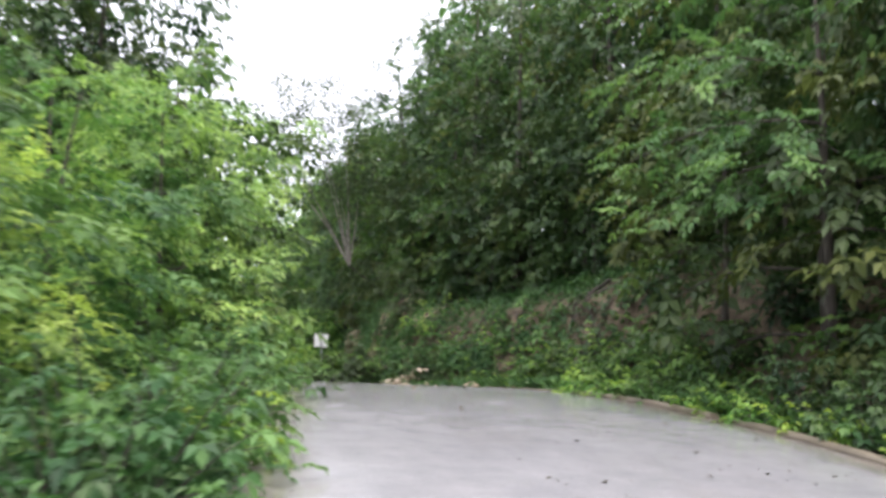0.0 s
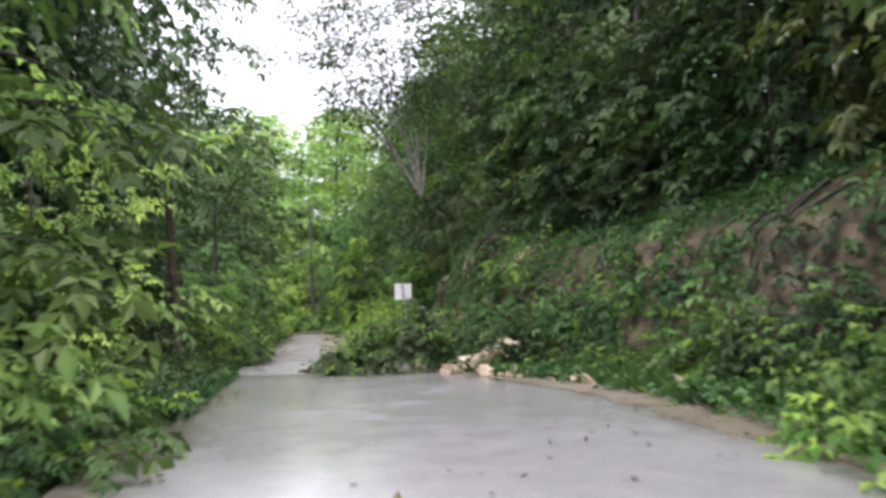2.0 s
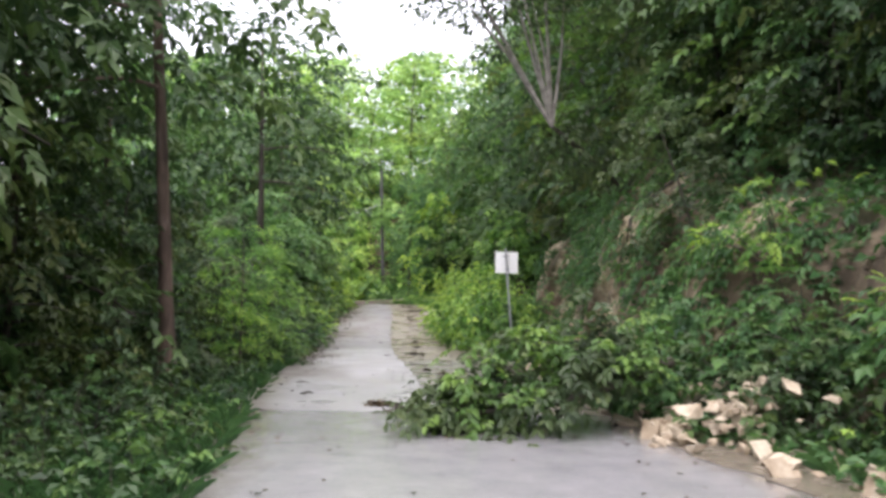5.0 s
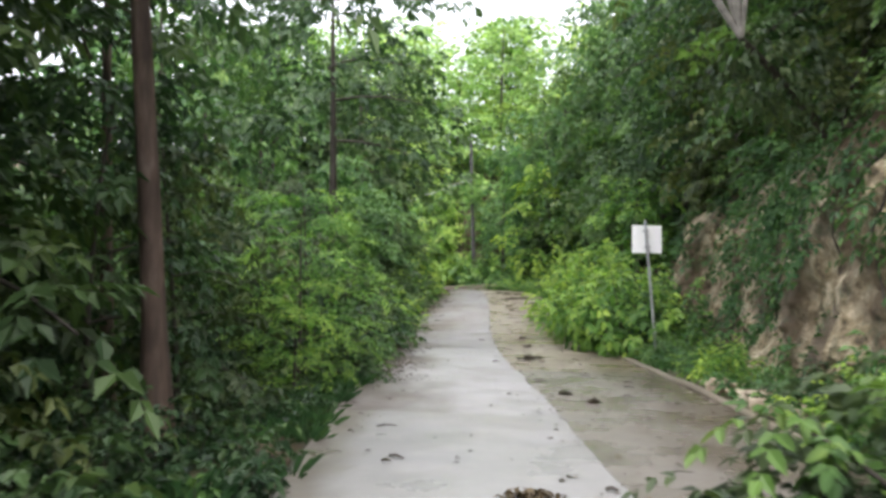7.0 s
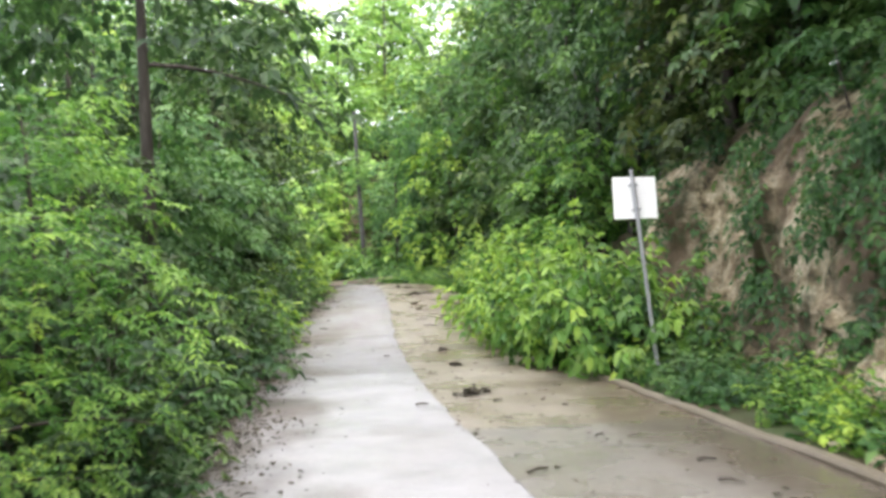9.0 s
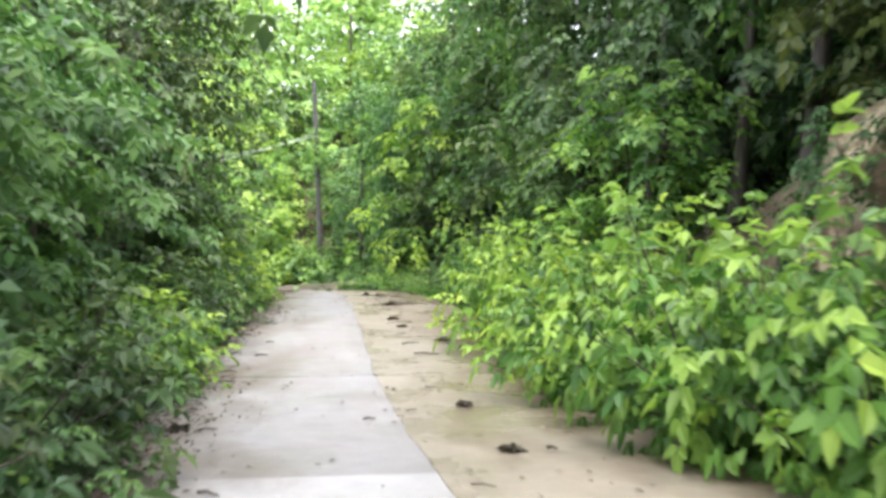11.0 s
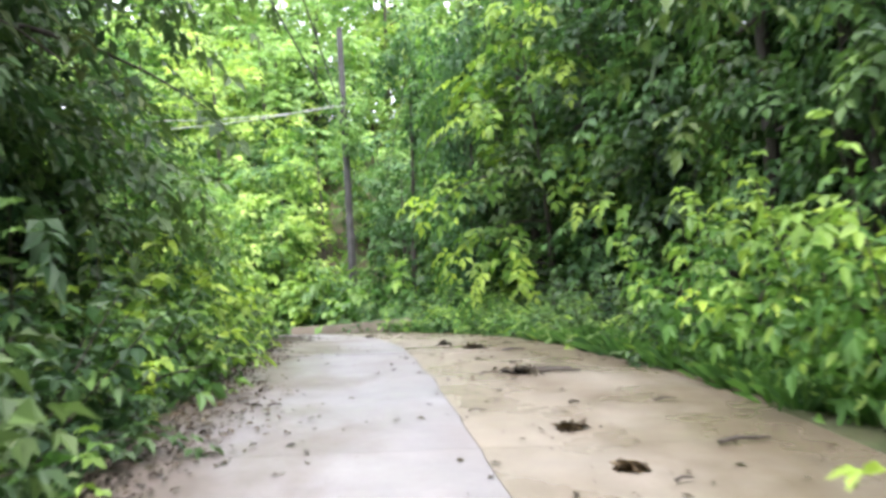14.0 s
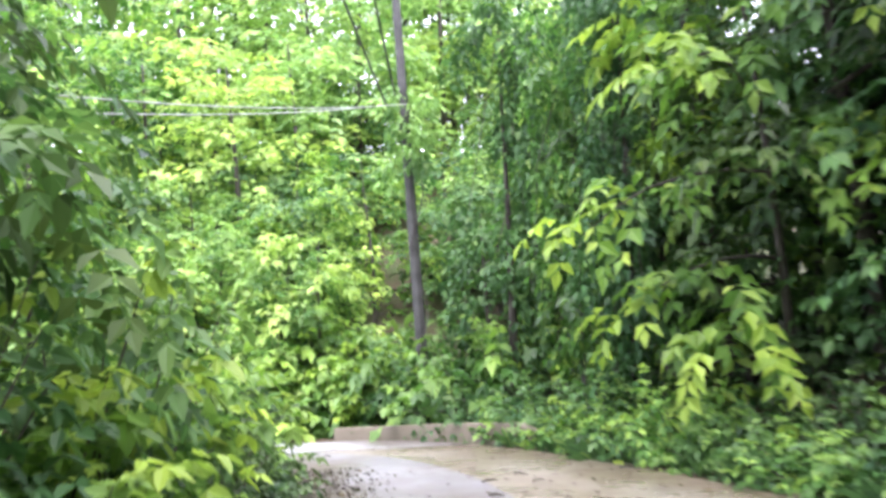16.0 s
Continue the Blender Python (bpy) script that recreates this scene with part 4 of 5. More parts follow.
row("understory_tree", (1, 1, 0), T_UNDER, -4.5, 1, 1.8, EDGE_L, 3.8, 4.6, 0.75, 0.95)
row("roadside_shrub", (7, 3, 7), T_SHRUB, -7, 5, 1.5, EDGE_L, 1.0, 2.2, 0.5, 0.8)
row("roadside_shrub", (3,), T_SHRUB, 5, 16, 1.7, EDGE_L, 1.2, 2.6, 0.4, 0.6)
row("roadside_shrub", (3, 1), T_SHRUB, 16, 20, 1.2, EDGE_L, 0.9, 1.6, 0.7, 0.95)
row("understory_tree", (1,), T_UNDER, -2, 5, 1.8, EDGE_L, 4.8, 6.2, 0.8, 1.1)
row("understory_tree", (0, 5, 2), T_UNDER, 14.5, 19, 1.5, EDGE_L, 2.8, 5.0, 0.6, 0.8)
row("understory_tree", (1, 1, 3), T_UNDER, 2.5, 12.5, 1.4, EDGE_L, 4.6, 8.0, 0.9, 1.2, 1.2)
row("understory_tree", (1, 6), T_UNDER, -4, 13, 1.8, EDGE_L, 8.5, 12, 1.1, 1.4, 1.2)
row("hillside_tree", (1,), T_TREE, -6, 13, 2.8, EDGE_L, 12, 17, 0.85, 1.05)
row("understory_tree", (6,), T_UNDER, 9, 32, 1.9, EDGE_L, 8.5, 15, 1.1, 1.5)
row("hillside_tree", (1, 2), T_TREE, 2, 11, 3.6, EDGE_L, 9, 13, 0.65, 0.8)
row("forest_tree", (5,), ("tall forest tree with a high dark canopy", "tree"), -3, 13, 3.0, EDGE_L, 5.2, 8.5, 0.85, 1.0)
row("roadside_shrub", (3, 3, 7), T_SHRUB, 19, 27, 1.35, EDGE_L, 0.9, 1.5, 0.9, 1.2)
row("roadside_shrub", (1, 3, 0), T_SHRUB, 27, 37, 1.35, EDGE_L, 0.9, 1.5, 0.9, 1.2)
row("roadside_shrub", (3, 3, 3), T_SHRUB, 37, 41, 1.35, EDGE_L, 0.9, 1.5, 0.85, 1.15)
row("roadside_shrub", (1, 0, 3), T_SHRUB, 41.4, 44, 1.2, EDGE_L, 0.9, 1.5, 0.85, 1.15)
row("roadside_shrub", (3, 1, 0), T_SHRUB, 44, 54, 1.3, EDGE_L, 0.8, 1.3, 0.6, 0.9)
row("roadside_shrub", (3, 3, 7), T_SHRUB, 16.5, 22, 1.1, EDGE_L, 1.8, 2.6, 0.95, 1.15, 1.5)
row("understory_tree", (3, 1, 3), T_UNDER, 19.5, 26.5, 1.8, EDGE_L, 2.1, 2.9, 0.8, 1.0)
row("understory_tree", (2, 0), T_UNDER, 27, 30, 1.6, EDGE_L, 2.1, 2.9, 0.8, 1.0)
row("understory_tree", (0, 2, 0), T_UNDER, 30, 37, 1.9, EDGE_L, 1.8, 2.6, 0.8, 1.2)
# dark variants take on the shade of the tall canopy here
row("understory_tree", (1,), T_UNDER, 37, 40, 1.6, EDGE_L, 2.4, 3.0, 0.8, 1.2)
row("understory_tree", (1, 1, 0), T_UNDER, 40, 43.5, 1.7, EDGE_L, 3.0, 3.6, 0.8, 1.1)
row("understory_tree", (0,), T_UNDER, 43.8, 47, 1.5, EDGE_L, 3.4, 4.2, 0.9, 1.2)
row("understory_tree", (0, 2), T_UNDER, 46.5, 53, 1.9, EDGE_L, 2.3, 3.0, 0.7, 1.0)
row("understory_tree", (1, 3), T_UNDER, 18, 29, 2.2, EDGE_L, 4.2, 5.6, 0.7, 0.85)
row("understory_tree", (1, 1, 3), T_UNDER, 29, 54, 2.6, EDGE_L, 4.6, 6.2, 0.95, 1.2)
for x, y, q, sc, lean in ((-4.5, 9.9, 4, 0.95, 1.5), (-7.2, 14.5, 4, 0.85, -3.0), (-6.0, 25.2, 5, 0.85, 0.0), (-8.2, 42.5, 5, 0.85, 0.0), (-7.9, 11.4, 4, 0.95, 2.0), (-6.4, 5.4, 4, 0.85, 2.0), (-6.4, 1.0, 2, 0.85, 1.0),
                           (-6.9, 7.8, 1, 0.85, 0.0), (-7.6, 3.6, 1, 0.85, 0.0), (-8.6, 43.6, 1, 0.9, 0.0), (-8.9, 47.0, 1, 0.95, 0.0)):
    place("forest_tree", q, build_plant, x, y, rnd.uniform(0, 360), sc, sc * 1.05, T_TREE, tilt=(0, lean))
row("forest_tree", (1, 2), T_TREE, 37.6, 49, 3.7, EDGE_L, 3.4, 4.2, 0.55, 0.7)
row("forest_tree", (1, 1, 0), T_TREE, 31, 50, 3.4, EDGE_L, 5.2, 6.6, 0.7, 0.85, 1.1)
row("hillside_tree", (0, 1, 2), T_TREE, 30, 52, 3.6, EDGE_L, 8, 12, 0.75, 0.95, 1.1)
row("hillside_tree", (0, 1, 2), T_TREE, -8, 4, 4.2, EDGE_L, 8, 12, 0.7, 0.9)
row("hillside_tree", (0, 1, 2), T_TREE, 38, 50, 7, EDGE_L, 16, 24, 1.0, 1.3)
row("broad_leaved_sapling", (0, 0, 1), T_SAPL, 46.5, 54, 1.1, EDGE_L, 1.4, 2.4, 0.8, 1.05)
row("roadside_shrub", (6, 5), T_SHRUB, 0, 18, 1.1, EDGE_L, 4.0, 8.5, 0.8, 1.3)
for x, y, q, sc in ((-5.9, 11.2, 1, 0.8), (-5.5, 12.9, 3, 0.72), (-6.6, 8.8, 1, 0.9), (-6.0, 7.0, 3, 0.7)):
    place("understory_tree", q, build_plant, x, y, 77 * x, sc, sc, T_UNDER)
# right of the road
row("verge_plant", (0, 1, 2), T_VERGE, -18, -7, 0.7, EDGE_R, 0.2, 0.7, 0.7, 1.2)
row("verge_plant", (0, 1, 2), T_VERGE, -7, 5, 1.1, EDGE_R, 1.5, 2.0, 0.6, 1.0)
row("verge_plant", (0, 1, 2), T_VERGE, 8, 18, 1.6, EDGE_R, 0.9, 1.5, 0.7, 1.2)
row("roadside_shrub", (7, 1, 3), T_SHRUB, -20, -7, 1.3, EDGE_R, 1.0, 1.9, 0.5, 0.8)
row("roadside_shrub", (7, 3, 1), T_SHRUB, -10, -1.5, 1.0, EDGE_R, 2.1, 2.8, 0.7, 1.0)
row("roadside_shrub", (7, 8, 7), T_SHRUB, -7, 4.5, 1.2, EDGE_R, 2.0, 2.6, 0.5, 0.75)
row("roadside_shrub", (5, 6), T_SHRUB, -20, 6, 2.2, EDGE_R, 2.4, 3.6, 0.6, 0.9)
row("roadside_shrub", (0, 2, 1), T_SHRUB, 17.5, 23.8, 0.9, EDGE_R, 0.75, 1.6, 0.42, 0.58)
row("roadside_shrub", (0, 2), T_SHRUB, 24.5, 37.5, 1.15, EDGE_R, 0.35, 0.7, 0.95, 1.15, 1.3)
row("roadside_shrub", (0, 1, 2), T_SHRUB, 25.4, 40.5, 1.3, EDGE_R, 1.3, 2.0, 0.95, 1.2, 1.15)
row("broad_leaved_sapling", (0, 1), T_SAPL, 24, 41, 4.0, EDGE_R, 0.7, 1.3, 0.75, 0.95)
row("broad_leaved_sapling", (0,), T_SAPL, 40.5, 46, 1.5, EDGE_R, 1.0, 1.7, 0.65, 0.85, 1.15)
row("roadside_shrub", (1, 3, 1), T_SHRUB, 41, 48, 1.5, EDGE_R, 1.8, 2.6, 0.6, 0.85)
row("roadside_shrub", (1, 3, 1), T_SHRUB, 48, 60, 1.05, EDGE_R, 1.3, 2.2, 0.6, 0.85)
row("roadside_shrub", (1, 0, 1), T_SHRUB, 47, 60, 1.2, EDGE_R, 0.6, 1.1, 0.45, 0.65)
# dark and olive variants from here hold the shade of overhanging trees
row("understory_tree", (1, 3, 1), T_UNDER, -16, -6.5, 2.2, EDGE_R, 2.8, 3.4, 1.0, 1.25)
place("feathery_tree", 3, build_plant, 7.1, -12.0, 40, 1.2, 1.1, ("young tree with layered feathery light green leaves", "tree"), tilt=(0, -8))
row("understory_tree", (1, 3), T_UNDER, -9, -3, 1.9, EDGE_R, 4.0, 5.0, 0.85, 1.15)
row("understory_tree", (1, 3), T_UNDER, -3, 8.5, 1.7, EDGE_R, 4.9, 5.8, 0.8, 1.1)
row("roadside_shrub", (8, 7, 8), T_SHRUB, -3, 8.5, 1.1, EDGE_R, 2.2, 3.0, 0.65, 0.95)
row("understory_tree", (1, 0), T_UNDER, 8, 16, 1.6, EDGE_R, 3.9, 4.8, 0.7, 0.95)
row("roadside_shrub", (1, 7, 3), T_SHRUB, 8.5, 17.5, 0.9, EDGE_R, 1.25, 1.7, 0.4, 0.65)
row("understory_tree", (3, 0, 3), T_UNDER, 10, 22, 1.9, EDGE_R, 4.4, 5.0, 0.55, 0.75)
row("understory_tree", (1, 5, 3, 5), T_UNDER, 11, 31, 1.5, EDGE_R, 4.6, 5.6, 0.85, 1.1)
row("understory_tree", (5, 6), T_UNDER, -10, 40, 2.4, EDGE_R, 6.2, 9.0, 0.9, 1.3)
row("understory_tree", (6,), T_UNDER, 40, 60, 2.0, EDGE_R, 5.0, 8.0, 0.9, 1.3)
row("understory_tree", (5, 6), T_UNDER, 32, 46, 2.2, EDGE_R, 6.0, 8.5, 1.1, 1.45, 1.1)
row("understory_tree", (0, 2, 1), T_UNDER, 34.5, 41, 1.9, EDGE_R, 2.6, 3.6, 0.9, 1.2)
row("understory_tree", (1, 0), T_UNDER, 41, 47, 3.0, EDGE_R, 3.0, 3.8, 0.9, 1.1)
row("forest_tree", (1, 1, 0), T_TREE, 28.5, 47, 3.4, EDGE_R, 3.6, 4.8, 0.75, 0.95, 1.0)
row("understory_tree", (6, 6, 5), T_UNDER, 47, 60, 1.7, EDGE_R, 3.9, 5.2, 0.8, 1.1)
row("forest_tree", (1, 0, 3), T_TREE, 47, 59.5, 3.2, EDGE_R, 3.6, 4.8, 0.75, 0.95, 1.0)
row("forest_tree", (1, 2), T_TREE, -18, 16, 3.3, EDGE_R, 5.2, 7.2, 0.8, 1.05)
row("forest_tree", (2, 0, 1), T_TREE, 9, 30, 3.0, EDGE_R, 4.9, 6.4, 0.75, 0.95, 1.0)
row("forest_tree", (0, 1, 0), T_TREE, 30, 58, 3.5, EDGE_R, 5.2, 7.2, 0.85, 1.1, 1.1)
row("hillside_tree", (0, 1, 2), T_TREE, -20, 40, 3.4, EDGE_R, 8.5, 13, 0.85, 1.1)
row("hillside_tree", (0, 1, 2), T_TREE, 40, 61, 2.6, EDGE_R, 7.5, 13, 0.85, 1.15)
row("hillside_tree", (0, 1, 2), T_TREE, -16, 60, 8, EDGE_R, 16, 22, 1.0, 1.2)
for x, y, q, sc in ((-0.5, 56.8, 0, 0.62), (0.5, 58.4, 0, 0.7), (-0.9, 59.2, 1, 0.66), (1.4, 60.0, 2, 0.75), (2.9, 51.4, 0, 0.66), (3.3, 48.6, 1, 0.7), (3.6, 44.4, 0, 0.7)):
    place("climber_clad_tree", q, build_plant, x, y, rnd.uniform(0, 360), sc, sc * 1.3, T_CLIMB)
for x, y, q, sc, lean in ((1.5, 55.2, 2, 1.3, -10), (3.4, 53.0, 0, 1.2, -8)):
    place("understory_tree", q, build_plant, x, y, 40 * y, sc, sc, ("leafy young tree leaning over the grassy verge", "tree"), tilt=(0, lean))
row("verge_plant", (0, 2, 1), T_VERGE, 44, 58, 1.1, EDGE_R, 0.3, 0.7, 0.8, 1.2)
for x, y, sc in ((3.3, 10.6, 0.75), (3.7, 10.0, 0.8), (3.1, 8.4, 0.85), (3.3, 9.5, 0.85), (3.6, 7.6, 0.95), (3.0, 11.4, 0.6), (4.2, 8.6, 0.95), (3.4, 12.9, 0.5), (4.1, 5.6, 0.8), (4.5, 6.6, 0.95)):
    place("roadside_shrub", rnd.choice((1, 3, 0)), build_plant, x, y, rnd.uniform(0, 360), sc, sc, T_SHRUB)
for x, y, sc, q in ((4.7, 11.2, 0.55, 3), (4.9, 15.0, 0.5, 0), (5.0, 18.8, 0.55, 3), (5.0, 22.0, 0.5, 0)):
    place("understory_tree", q, build_plant, x, y, rnd.uniform(0, 360), sc, sc, ("bushy young tree hanging over the rim of the cut", "tree"), tilt=(0, -14))
# two tall trees on the rim lean out over the road
for x, y, q, lean in ((6.9, 22.6, 0, -14), (7.4, 16.6, 1, -12)):
    place("forest_tree", q, build_plant, x, y, rnd.uniform(0, 360), 1.3, 0.85, ("tall forest tree leaning out over the road", "tree"), tilt=(0, lean))
def leaning_tree():
    """Slender pale-barked tree forking out over the road from the rim of the cut."""
    rng = np.random.default_rng(83)
    root = new("leaning_tree")
    root.location = (5.3, 19.6, gz(5.3, 19.6) - 0.1)
    h = 5.85 - root.location.z
    fork = (-2.6, -2.8, h)
    v, f = tubes([[(0, 0, 0, 0.11), (-0.8, -0.8, h * 0.4, 0.09), (-1.8, -1.9, h * 0.76, 0.07), (*fork, 0.055)]], 9)
    child("trunk", mesh_from("trunk", v, f, M_BARK, True), root)
    tips = ((-4.6, -2.7, h + 2.8), (-3.2, -3.0, h + 3.2), (-5.1, -2.3, h + 3.6), (-2.3, -2.5, h + 3.4),
            (-5.7, -2.6, h + 5.0), (-4.2, -3.0, h + 5.8), (-6.5, -2.2, h + 6.4), (-3.2, -2.6, h + 7.0), (-5.0, -2.4, h + 7.6))
    for q in tips:
        mid = tuple((fork[k] + q[k]) / 2 + (0.15 if k == 2 else 0.08) for k in range(3))
        v, f = tubes([[(*fork, 0.05), (*mid, 0.035), (*q, 0.014)]], 7)
        child("limb", mesh_from("limb", v, f, M_BARK_PALE, True), root)
    cs = np.concatenate([np.array(q) + rng.normal(size=(30, 3)) * np.array([0.95, 1.0, 0.75]) + np.array([0.3, 0, 0.4]) for q in tips]
                        + [np.array(fork) * u + rng.normal(size=(9, 3)) * np.array([0.45, 0.5, 0.4]) for u in (0.55, 0.75, 0.92)])
    p, a, n = clumps(rng, cs, 0.42, 30, np.array([-3.7, -2.8, h + 2.0]), 0.2)
    L = 0.16 * rng.uniform(0.6, 1.3, len(p))
    v, f = leaves(p, a, n, L, L * 0.6, False, 0.25)
    child("crown", mesh_from("crown", v, f, M_LEAF_OLIVE), root)
    tagged(root, "slender pale-barked tree forking out over the bank", "tree")


leaning_tree()
# beyond the bend: lime variants put the bright light here into the leaf colour
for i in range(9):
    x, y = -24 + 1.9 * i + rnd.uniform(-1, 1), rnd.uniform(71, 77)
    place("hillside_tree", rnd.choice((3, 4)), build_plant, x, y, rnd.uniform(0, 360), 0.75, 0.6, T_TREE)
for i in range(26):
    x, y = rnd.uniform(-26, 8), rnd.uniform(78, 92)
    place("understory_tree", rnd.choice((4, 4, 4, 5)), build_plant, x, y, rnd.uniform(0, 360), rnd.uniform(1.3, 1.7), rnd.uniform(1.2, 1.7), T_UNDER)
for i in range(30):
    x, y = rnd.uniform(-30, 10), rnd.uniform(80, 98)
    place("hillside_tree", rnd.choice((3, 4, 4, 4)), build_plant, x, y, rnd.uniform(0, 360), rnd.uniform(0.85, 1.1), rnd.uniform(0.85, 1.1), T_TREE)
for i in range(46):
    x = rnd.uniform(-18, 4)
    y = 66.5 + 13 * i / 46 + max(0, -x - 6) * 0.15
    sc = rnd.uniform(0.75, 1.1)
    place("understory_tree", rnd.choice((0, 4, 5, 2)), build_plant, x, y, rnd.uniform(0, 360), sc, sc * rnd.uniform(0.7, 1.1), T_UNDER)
for i in range(10):
    x = rnd.uniform(-2.5, 4)
    y = 61.5 + rnd.uniform(0, 4)
    place("climber_clad_tree", rnd.choice((0, 0, 1, 2)), build_plant, x, y, rnd.uniform(0, 360), rnd.uniform(0.8, 1.0), rnd.uniform(0.8, 1.1), T_CLIMB)
for i in range(34):
    x = rnd.uniform(-13, 1)
    y = float(np.interp(x, [-13, -8.5, -4.6, -2.5, 1], [67.0, 65.4, 63.3, 61.6, 60.6])) + rnd.uniform(0, 2.2)
    sc = rnd.uniform(0.9, 1.45)
    place("roadside_shrub", rnd.choice((4, 4, 5)), build_plant, x, y, rnd.uniform(0, 360), sc, sc * rnd.uniform(0.9, 1.4), T_SHRUB)


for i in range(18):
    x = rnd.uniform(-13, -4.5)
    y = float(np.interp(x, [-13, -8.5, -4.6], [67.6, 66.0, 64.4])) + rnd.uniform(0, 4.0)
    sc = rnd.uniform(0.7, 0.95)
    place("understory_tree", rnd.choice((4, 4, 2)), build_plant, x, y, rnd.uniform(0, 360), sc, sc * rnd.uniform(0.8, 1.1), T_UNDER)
for i in range(34):
    x = rnd.uniform(-19, -5)
    y = float(np.interp(x, [-19, -13, -8.5], [68.0, 66.8, 65.0])) + rnd.uniform(0, 3.0)
    sc = rnd.uniform(1.0, 1.5)
    place("roadside_shrub", rnd.choice((4, 4, 5)), build_plant, x, y, rnd.uniform(0, 360), sc, sc * rnd.uniform(0.9, 1.3), T_SHRUB)


# ---------------------------------------------------------------- ground cover, creepers and grass
def leaf_stuff(name, label, category, p, along, normal, size, mat, full=False, droop=0.2):
    L = size
    v, f = leaves(p, along, normal, L, L * 0.65, full, droop)
    return tagged(new(name, mesh_from(name, v, f, mat)), label, category, kind="stuff")


def ground_cover(n, edge, d0, d1, y0, y1, size, mat, seed):
    rng = np.random.default_rng(seed)
    y = rng.uniform(y0, y1, n)
    d = d0 + (d1 - d0) * rng.uniform(size=n) ** 1.4
    x = EDGE_R(y) + d if edge == "r" else EDGE_L(y) - d
    keep = lattice(x, y, 1.6, seed) + 0.5 * lattice(x, y, 0.6, seed + 1) > -0.35
    x, y = x[keep], y[keep]
    p = np.stack([x, y, ground_z(x, y) + rng.uniform(0.02, 0.28, len(x))], 1)
    a = rng.normal(size=p.shape) * np.array([1, 1, 0.35])
    nn = np.array([[0, 0, 1.0]]) + rng.normal(size=p.shape) * 0.45
    leaf_stuff("ground_cover", "leafy creeping ground cover on the forest floor", "ground cover", p, a, nn, size * rng.uniform(0.6, 1.3, len(p)), mat)


ground_cover(34000, "r", 0.3, 12, -22, 62, 0.16, M_LEAF, 61)
ground_cover(26000, "l", 0.1, 9, -20, 60, 0.13, M_LEAF_DARK, 62)
ground_cover(8000, "r", 0.25, 1.6, 30, 60, 0.12, M_LEAF, 63)


def face_creepers():
    """Plants rooted on the rock face and hanging from its rim."""
    rng = np.random.default_rng(64)
    X, Y, Zw = FACE
    n, m = X.shape
    base, way = [], []
    for k in range(520):
        i, j = rng.integers(0, n), int(m * (1 - 0.95 * rng.uniform() ** 1.35)) - 1
        if j < 0.8 * m and lattice(Y[i, j], Zw[i, j], 1.5, 66) < -0.05:
            continue
        c = np.array([X[i, j] - 0.03, Y[i, j], Zw[i, j]])
        base.append(c + rng.normal(size=(9, 3)) * np.array([0.06, 0.22, 0.2]))
        way.append(np.array([-0.8, 0, 0.15]) + rng.normal(size=(9, 3)) * np.array([0.3, 0.7, 0.45]))
    base, way = np.concatenate(base), np.concatenate(way)
    p, a, nn, size = sprays(rng, base, way, 0.42 * rng.uniform(0.6, 1.3, len(base)), 0.12, 3, 0.75)
    leaf_stuff("creepers", "tufts of leafy creeper growing on the rock face", "creeper", p, a, nn, size, M_LEAF, False, 0.3)


face_creepers()


def hanging_roots():
    """Bare roots of the rim trees hanging down the cut face."""
    rng = np.random.default_rng(65)
    X, Y, Zw = FACE
    n, m = X.shape
    for k in range(22):
        i = int(np.clip(rng.choice((35, 62, 90, 150)) + rng.normal() * 9, 0, n - 1))
        top, l = int(m * rng.uniform(0.85, 0.98)), rng.uniform(0.25, 0.6)
        pts = []
        for u in np.linspace(0, 1, 7):
            j = int(top - u * l * m)
            a = min(n - 1, max(0, i + int(6 * u * math.sin(k + 3 * u))))
            pts.append((X[a, j] - 0.1 - 0.08 * math.sin(5 * u + k), Y[a, j], Zw[a, j], 0.03 * (1 - 0.75 * u) + 0.006))
        v, f = tubes([pts], 6)
        tagged(new("hanging_root", mesh_from("hanging_root", v, f, M_BARK, True)), "bare brown root hanging down the cut bank", "root", "roots on the bank")


hanging_roots()


def grass(name, n, edge, d0, d1, y0, y1, h, mat, seed):
    """Tufts of thin blades that rise and arch over."""
    rng = np.random.default_rng(seed)
    m = n // 26
    y, d = rng.uniform(y0, y1, m), rng.uniform(d0, d1, m)
    x = EDGE_R(y) + d if edge == "r" else EDGE_L(y) - d
    keep = lattice(x, y, 0.9, seed) > -0.35
    c = np.repeat(np.stack([x, y, ground_z(x, y) - 0.02], 1)[keep], 26, 0)
    spread = rng.normal(size=c.shape) * np.array([1, 1, 0])
    p = c + spread * 0.05
    a = np.array([[0, 0, 1.0]]) + spread * 0.32
    L = h * rng.uniform(0.5, 1.2, len(p))
    v, f = leaves(p, a, rng.normal(size=p.shape) + spread, L, L * rng.uniform(0.012, 0.022, len(p)), True, 0.45)
    tagged(new(name, mesh_from(name, v, f, mat)), "tufts of long arching roadside grass", "grass", kind="stuff")


grass("grass", 5000, "r", 0.15, 1.7, 49, 58, 0.6, M_LEAF, 71)
grass("grass", 12000, "r", 0.1, 1.6, 40.5, 49.5, 0.6, M_LEAF_BRIGHT, 75)
ground_cover(6000, "r", 2.0, 6.5, -7, 12, 0.2, M_LEAF, 66)
grass("grass", 5000, "r", 0.6, 1.8, -18, 4, 0.6, M_LEAF, 72)
grass("grass", 9000, "l", 0.0, 1.1, -6, 24, 0.45, M_LEAF, 73)
grass("grass", 4000, "l", 0.0, 0.7, 24, 50, 0.38, M_LEAF, 74)


